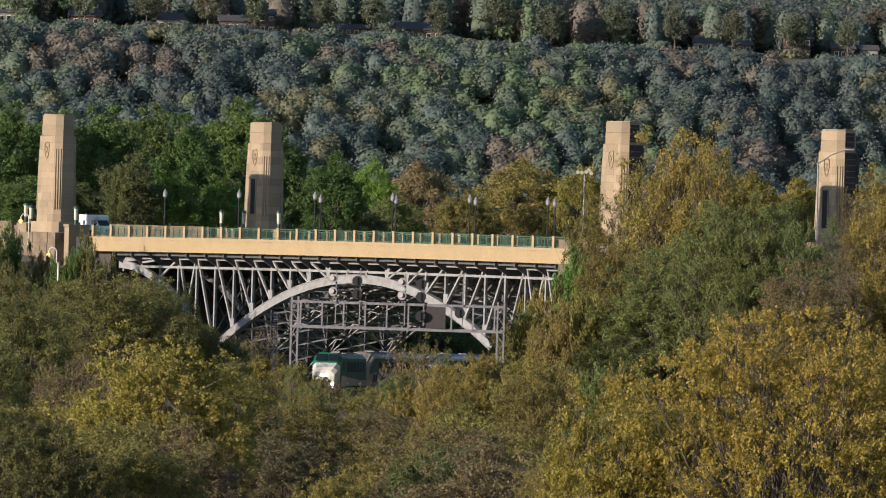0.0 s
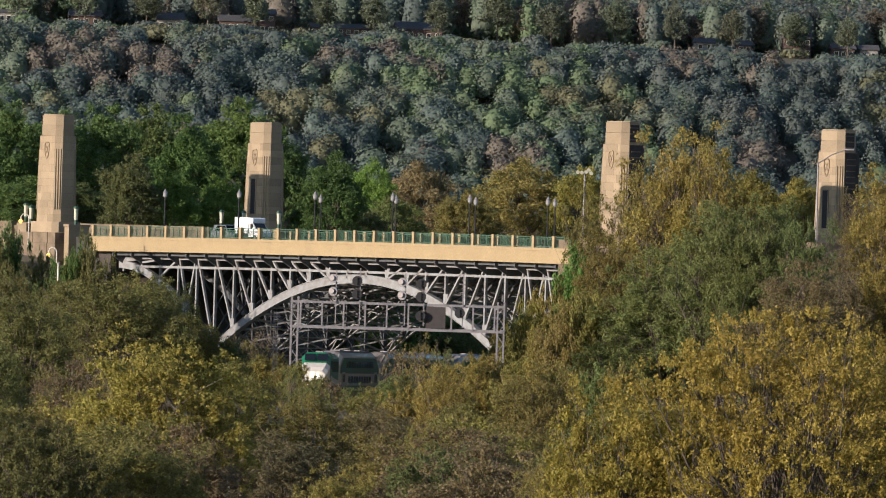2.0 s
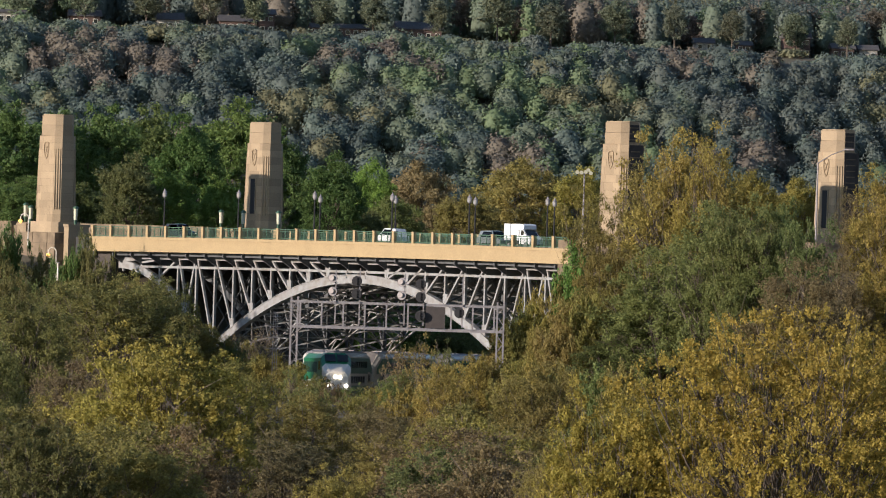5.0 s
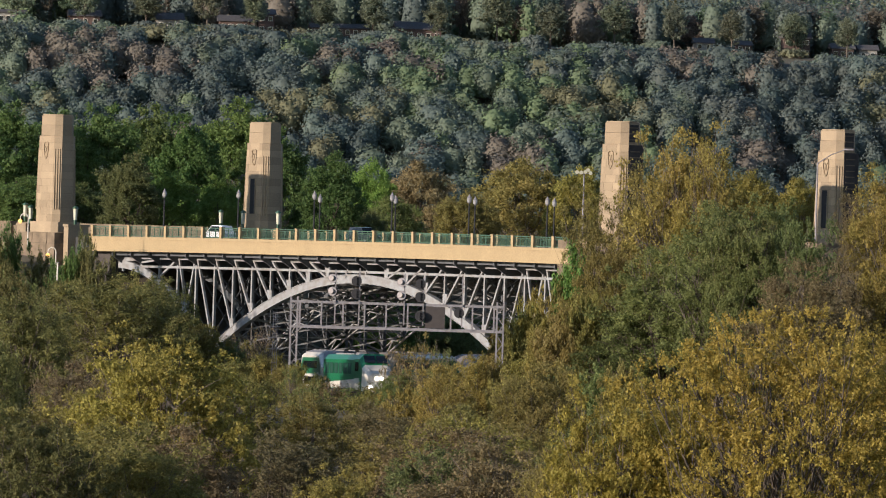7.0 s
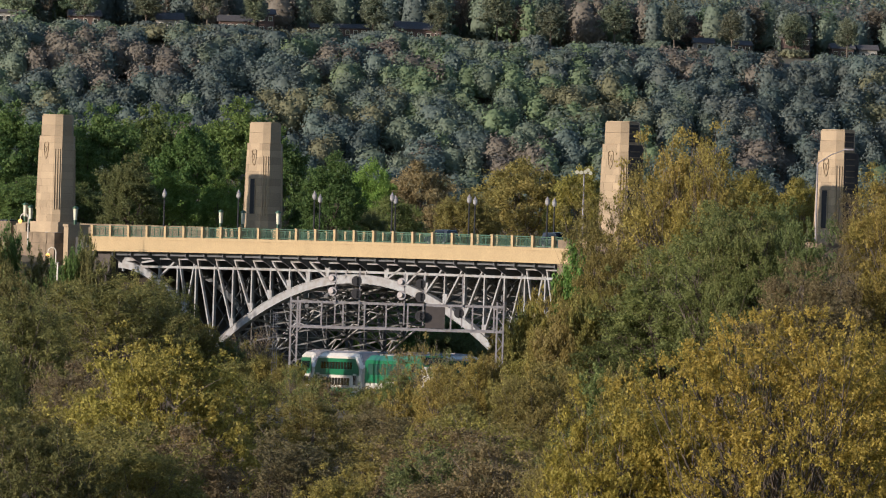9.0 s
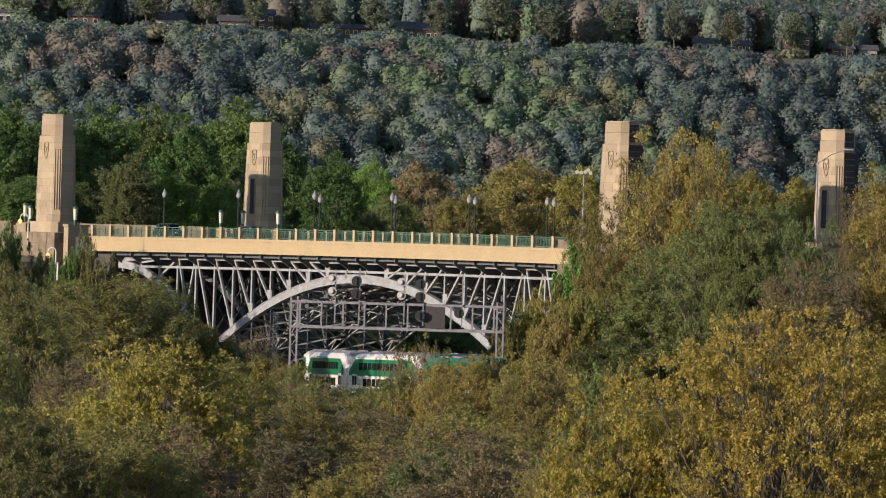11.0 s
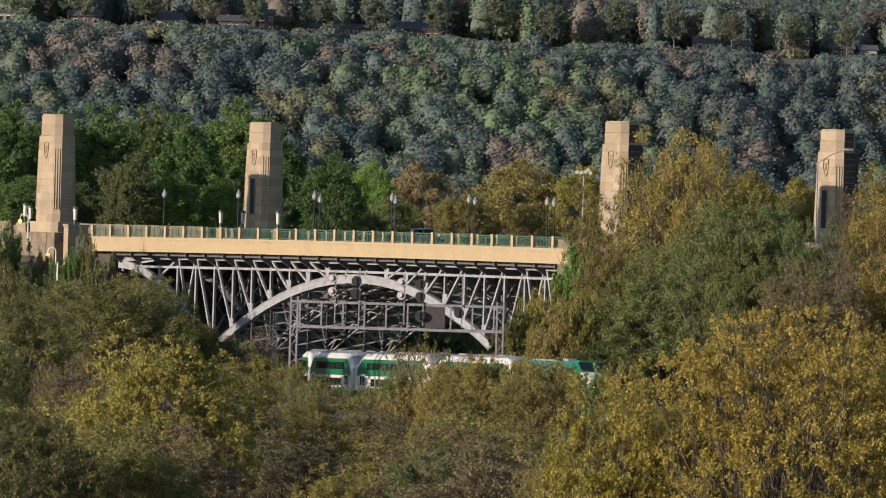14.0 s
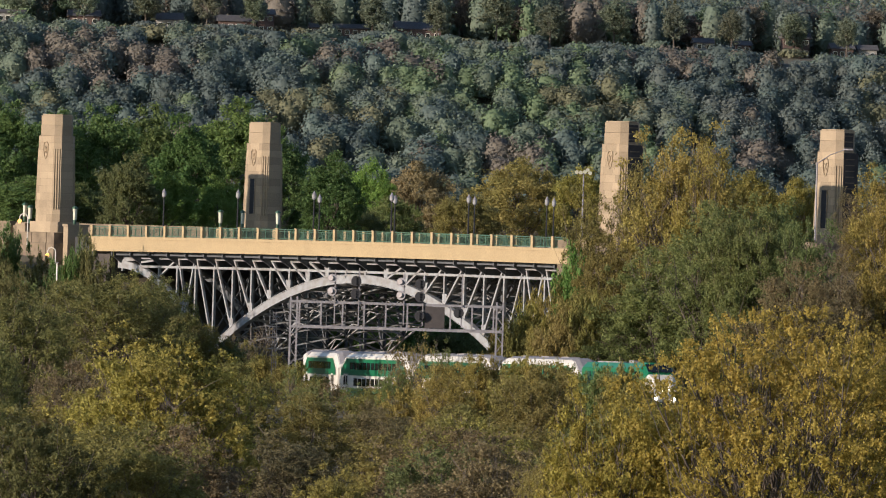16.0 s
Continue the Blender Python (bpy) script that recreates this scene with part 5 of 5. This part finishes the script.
# ---- houses and fences along the hilltop ----
def build_house(w, d, h, roof_h, wall, windows, chimney=False, label="", lit=False):
    p = holder("house", Matrix(), label, "house")
    part("wall", a_box(-w / 2, w / 2, -d / 2, d / 2, -2.0, h), wall, p)
    bm = bmesh.new()
    e = 0.5
    loft(bm, [[(x, -d / 2 - e, h + 0.003), (x, d / 2 + e, h + 0.003), (x, d / 2 + e, h + 0.18), (x, 0, h + roof_h), (x, -d / 2 - e, h + 0.18)] for x in (-w / 2 - e, w / 2 + e)])
    roof = part("roof", fixed(bm), ROOFING, p, "dark shingle roof")
    if chimney:
        part("chimney", a_box(w * 0.2, w * 0.2 + 0.9, -0.5, 0.4, h, h + roof_h + 1.6), BRICK, roof)
    for k in range(windows):
        x = -w / 2 + w * (k + 0.5) / windows
        for z in ((1.0, 2.3),) if h < 4 else ((0.9, 2.2), (3.7, 5.0)):
            win = part("window", a_box(x - 0.62, x + 0.62, -d / 2 - 0.08, -d / 2 + 0.02, z[0], z[1]), TRAIN_WHITE, p, "white framed window")
            part("pane", a_box(x - 0.5, x + 0.5, -d / 2 - 0.11, -d / 2 - 0.083, z[0] + 0.12, z[1] - 0.12), GLASS, win)
    part("door", a_box(w * 0.32, w * 0.32 + 0.95, -d / 2 - 0.06, -d / 2 + 0.02, 0, 2.05), BARK, p)
    return p


HOUSES = [
    (-117.6, 2852, 7.5, 4.2, 3.0, 1.0, RENDERED, 4, False, "low pale house with a shallow roof on the hilltop"),
    (-98.0, 2856, 8, 5, 2.9, 1.8, BRICK, 3, False, "brown brick house half hidden by hilltop trees"),
    (-75.4, 2861, 7, 5, 3.0, 2.0, RENDERED, 3, False, "small pale house between hilltop trees"),
    (-57.2, 2865, 10, 6, 3.0, 1.8, BRICK, 5, False, "long brown brick house on the hilltop"),
    (-49.6, 2866, 4.5, 5, 5.4, 1.6, BRICK, 2, False, "two-storey brick house catching the sun"),
    (-29.8, 2870, 15, 6, 2.6, 1.4, BRICK, 7, False, "long low dark building with a row of windows"),
    (-8.4, 2874, 12, 7, 3.2, 2.2, BRICK, 5, False, "wide dark house with a hipped shingle roof"),
    (69.3, 2890, 5, 4, 2.6, 1.5, RENDERED, 2, False, "small pale cottage under hilltop trees"),
    (80.1, 2892, 4, 4, 2.6, 1.3, BRICK, 2, False, "small brick cottage under hilltop trees"),
    (94.5, 2895, 7, 6, 5.4, 2.6, BRICK, 4, True, "tall brick house with a chimney and white windows"),
    (107.2, 2897, 6, 5, 3.0, 1.6, BRICK, 3, False, "low brick house beside tall trees"),
    (114.2, 2899, 5, 4, 3.0, 1.5, RENDERED, 2, False, "small white-walled house beside tall trees"),
]
for x, y, w, d, h, rh, wall, n, chim, lab in HOUSES:
    ob = build_house(w, d, h, rh, wall, n, chim, lab)
    ob.matrix_basis = pose(x, y, ground_z(x, y) - 0.1, 0, 0, 8)


# tall slim trees standing among the houses
tops = [build_tree("tree", 80 + k, 16, 4.0, 4.5, 120, 900, 6, 0.5, 0.33, 1.1, "tall slim-trunked tree on the hilltop", shell=0.4, jag=0.4, limbs=9, group="hilltop trees") for k in range(2)]
rows = []
for k in range(44):
    x = -118 + 236 * (k + rnd.uniform(0.1, 0.9)) / 44
    y = rnd.uniform(2858, 2872) + 0.2 * x if k % 3 == 0 else rnd.uniform(2884, 2896) + 0.2 * x
    rows.append((x, y, rnd.uniform(10, 15), rnd.uniform(2.8, 4.6)))
plant(tops, rows, [(0.18, 0.20, 0.13), (0.22, 0.19, 0.14), (0.15, 0.20, 0.12)], rnd)


# ---- lamps and posts near the bridge ----
def build_gooseneck(m, lit):
    p = holder("gooseneck_lamp", m, "white gooseneck lamp with a glowing amber bowl", "lamp", "gooseneck lamps")
    bm = bmesh.new()
    pts = [(0, 0, -3.0), (0, 0, 0.2)] + [(-0.45 + 0.45 * math.cos(a), 0, 0.2 + 0.5 * math.sin(a)) for a in (0.5, 1.1, 1.7, 2.3, 2.9)] + [(-0.9, 0, 0.0)]
    tube(bm, pts, [0.06] * len(pts), 6)
    part("neck", fixed(bm), TRAIN_WHITE, p)
    bm = bmesh.new()
    tube(bm, [(-0.9, 0, 0.05), (-0.9, 0, -0.1), (-0.9, 0, -0.4)], [0.08, 0.25, 0.12], 10)
    part("bowl", fixed(bm), AMBER, p, "glowing amber bowl")


build_gooseneck(pose(-46.3, 1186, 21.9), True)
build_gooseneck(pose(-43.1, 1186, 18.2), True)
WHITE_POST = (pose(-42.3, 1170, 8.2), 9.0)
ROAD_LIGHT = (39.0, 1112, 31.7)
FLOODLIGHTS = (18.65, 1420, 31.0)


def build_post(m, h):
    p = holder("marker_post", m, "slim white post standing in the shrubs", "post")
    bm = bmesh.new()
    tube(bm, [(0, 0, 0), (0, 0, h)], [0.11, 0.09], 8)
    part("pole", fixed(bm), TRAIN_WHITE, p)
    part("cap", a_box(-0.16, 0.16, -0.16, 0.16, h + 0.003, h + 0.1), GALV, p)


build_post(WHITE_POST[0], WHITE_POST[1])


def build_road_light(x, y, z_top):
    g = ground_z(x, y)
    p = holder("road_light", pose(x, y, g - 0.1), "tall grey road light with a long upswept arm", "street lamp")
    h = z_top - g
    bm = bmesh.new()
    tube(bm, [(0, 0, 0), (0, 0, h - 1.4)], [0.13, 0.08], 8)
    part("pole", fixed(bm), GALV, p)
    bm = bmesh.new()
    tube(bm, [(0, 0, h - 1.5), (1.4, 0, h - 0.55), (2.8, 0, h)], [0.06, 0.05, 0.045], 6)
    part("arm", fixed(bm), GALV, p)
    bm = bmesh.new()
    loft(bm, [[(x0, -a, h - 0.03), (x0, a, h - 0.03), (x0, a * 0.7, h + 0.14), (x0, -a * 0.7, h + 0.14)] for x0, a in ((2.7, 0.1), (3.2, 0.2), (3.7, 0.12))])
    part("lamp_head", fixed(bm), GALV, p)


build_road_light(*ROAD_LIGHT)


def build_floodlights(x, y, z):
    g = ground_z(x, y)
    p = holder("floodlight_mast", pose(x, y, g - 0.1), "mast with a cluster of white floodlights above the trees", "floodlight mast")
    h = z - g
    bm = bmesh.new()
    tube(bm, [(0, 0, 0), (0, 0, h)], [0.16, 0.09], 8)
    part("pole", fixed(bm), GALV, p)
    part("crossbar", a_bar((-1.0, 0, h - 0.25), (1.0, 0, h - 0.25), 0.1), GALV, p)
    for k, (dx, dz) in enumerate(((-0.95, 0.0), (-0.4, -0.05), (0.15, 0.05), (0.5, 0.3), (0.85, -0.1))):
        bm = bmesh.new()
        tube(bm, [(dx, -0.1, h + dz), (dx, -0.35, h + dz - 0.1)], [0.14, 0.27], 10)
        part("floodlight", fixed(bm), MILK, p, "white floodlight")


build_floodlights(*FLOODLIGHTS)


def motions():
    walk(locomotive, train_rows(0.0, LOCO_L))
    for k, c in enumerate(coaches):
        walk(c, train_rows(LOCO_L + 0.3 + k * COACH_L, COACH_L))
    walk(box_truck, [(t, road_pose(l, 7.5)) for t, l in ((0, -15.1), (1.5, 8.0), (2.9, 31.7), (3.5, 41.9), (6, 84.4), (9, 135.4), (12, 184.0), (16, 191.0))])
    walk(silver_car, [(t, road_pose(min(-27.2 + 17.07 * t, 175 + t), 11.0)) for t in (0, 2, 4, 6, 8, 10, 11, 12, 14, 16)])
    walk(white_car, [(t, road_pose(53.1 - 17.2 * (t - 3.5), 19.0, True)) for t in (0, 2, 4, 6, 8, 10)] + [(t, road_pose(-58.7 - 10 * (t - 10), 19.0, True)) for t in (12, 14, 16)])
    for car, l, at, speed, lane in ((dark_cars[0], 51.2, 7.7, 18.0, 7.5), (dark_cars[1], 52.3, 8.2, -19.0, 19.0), (dark_cars[2], 33.7, 13.0, 16.5, 7.5)):
        walk(car, [(t, road_pose(min(max(l + speed * (t - at), -115), 192), lane, speed < 0)) for t in range(17)])


motions()
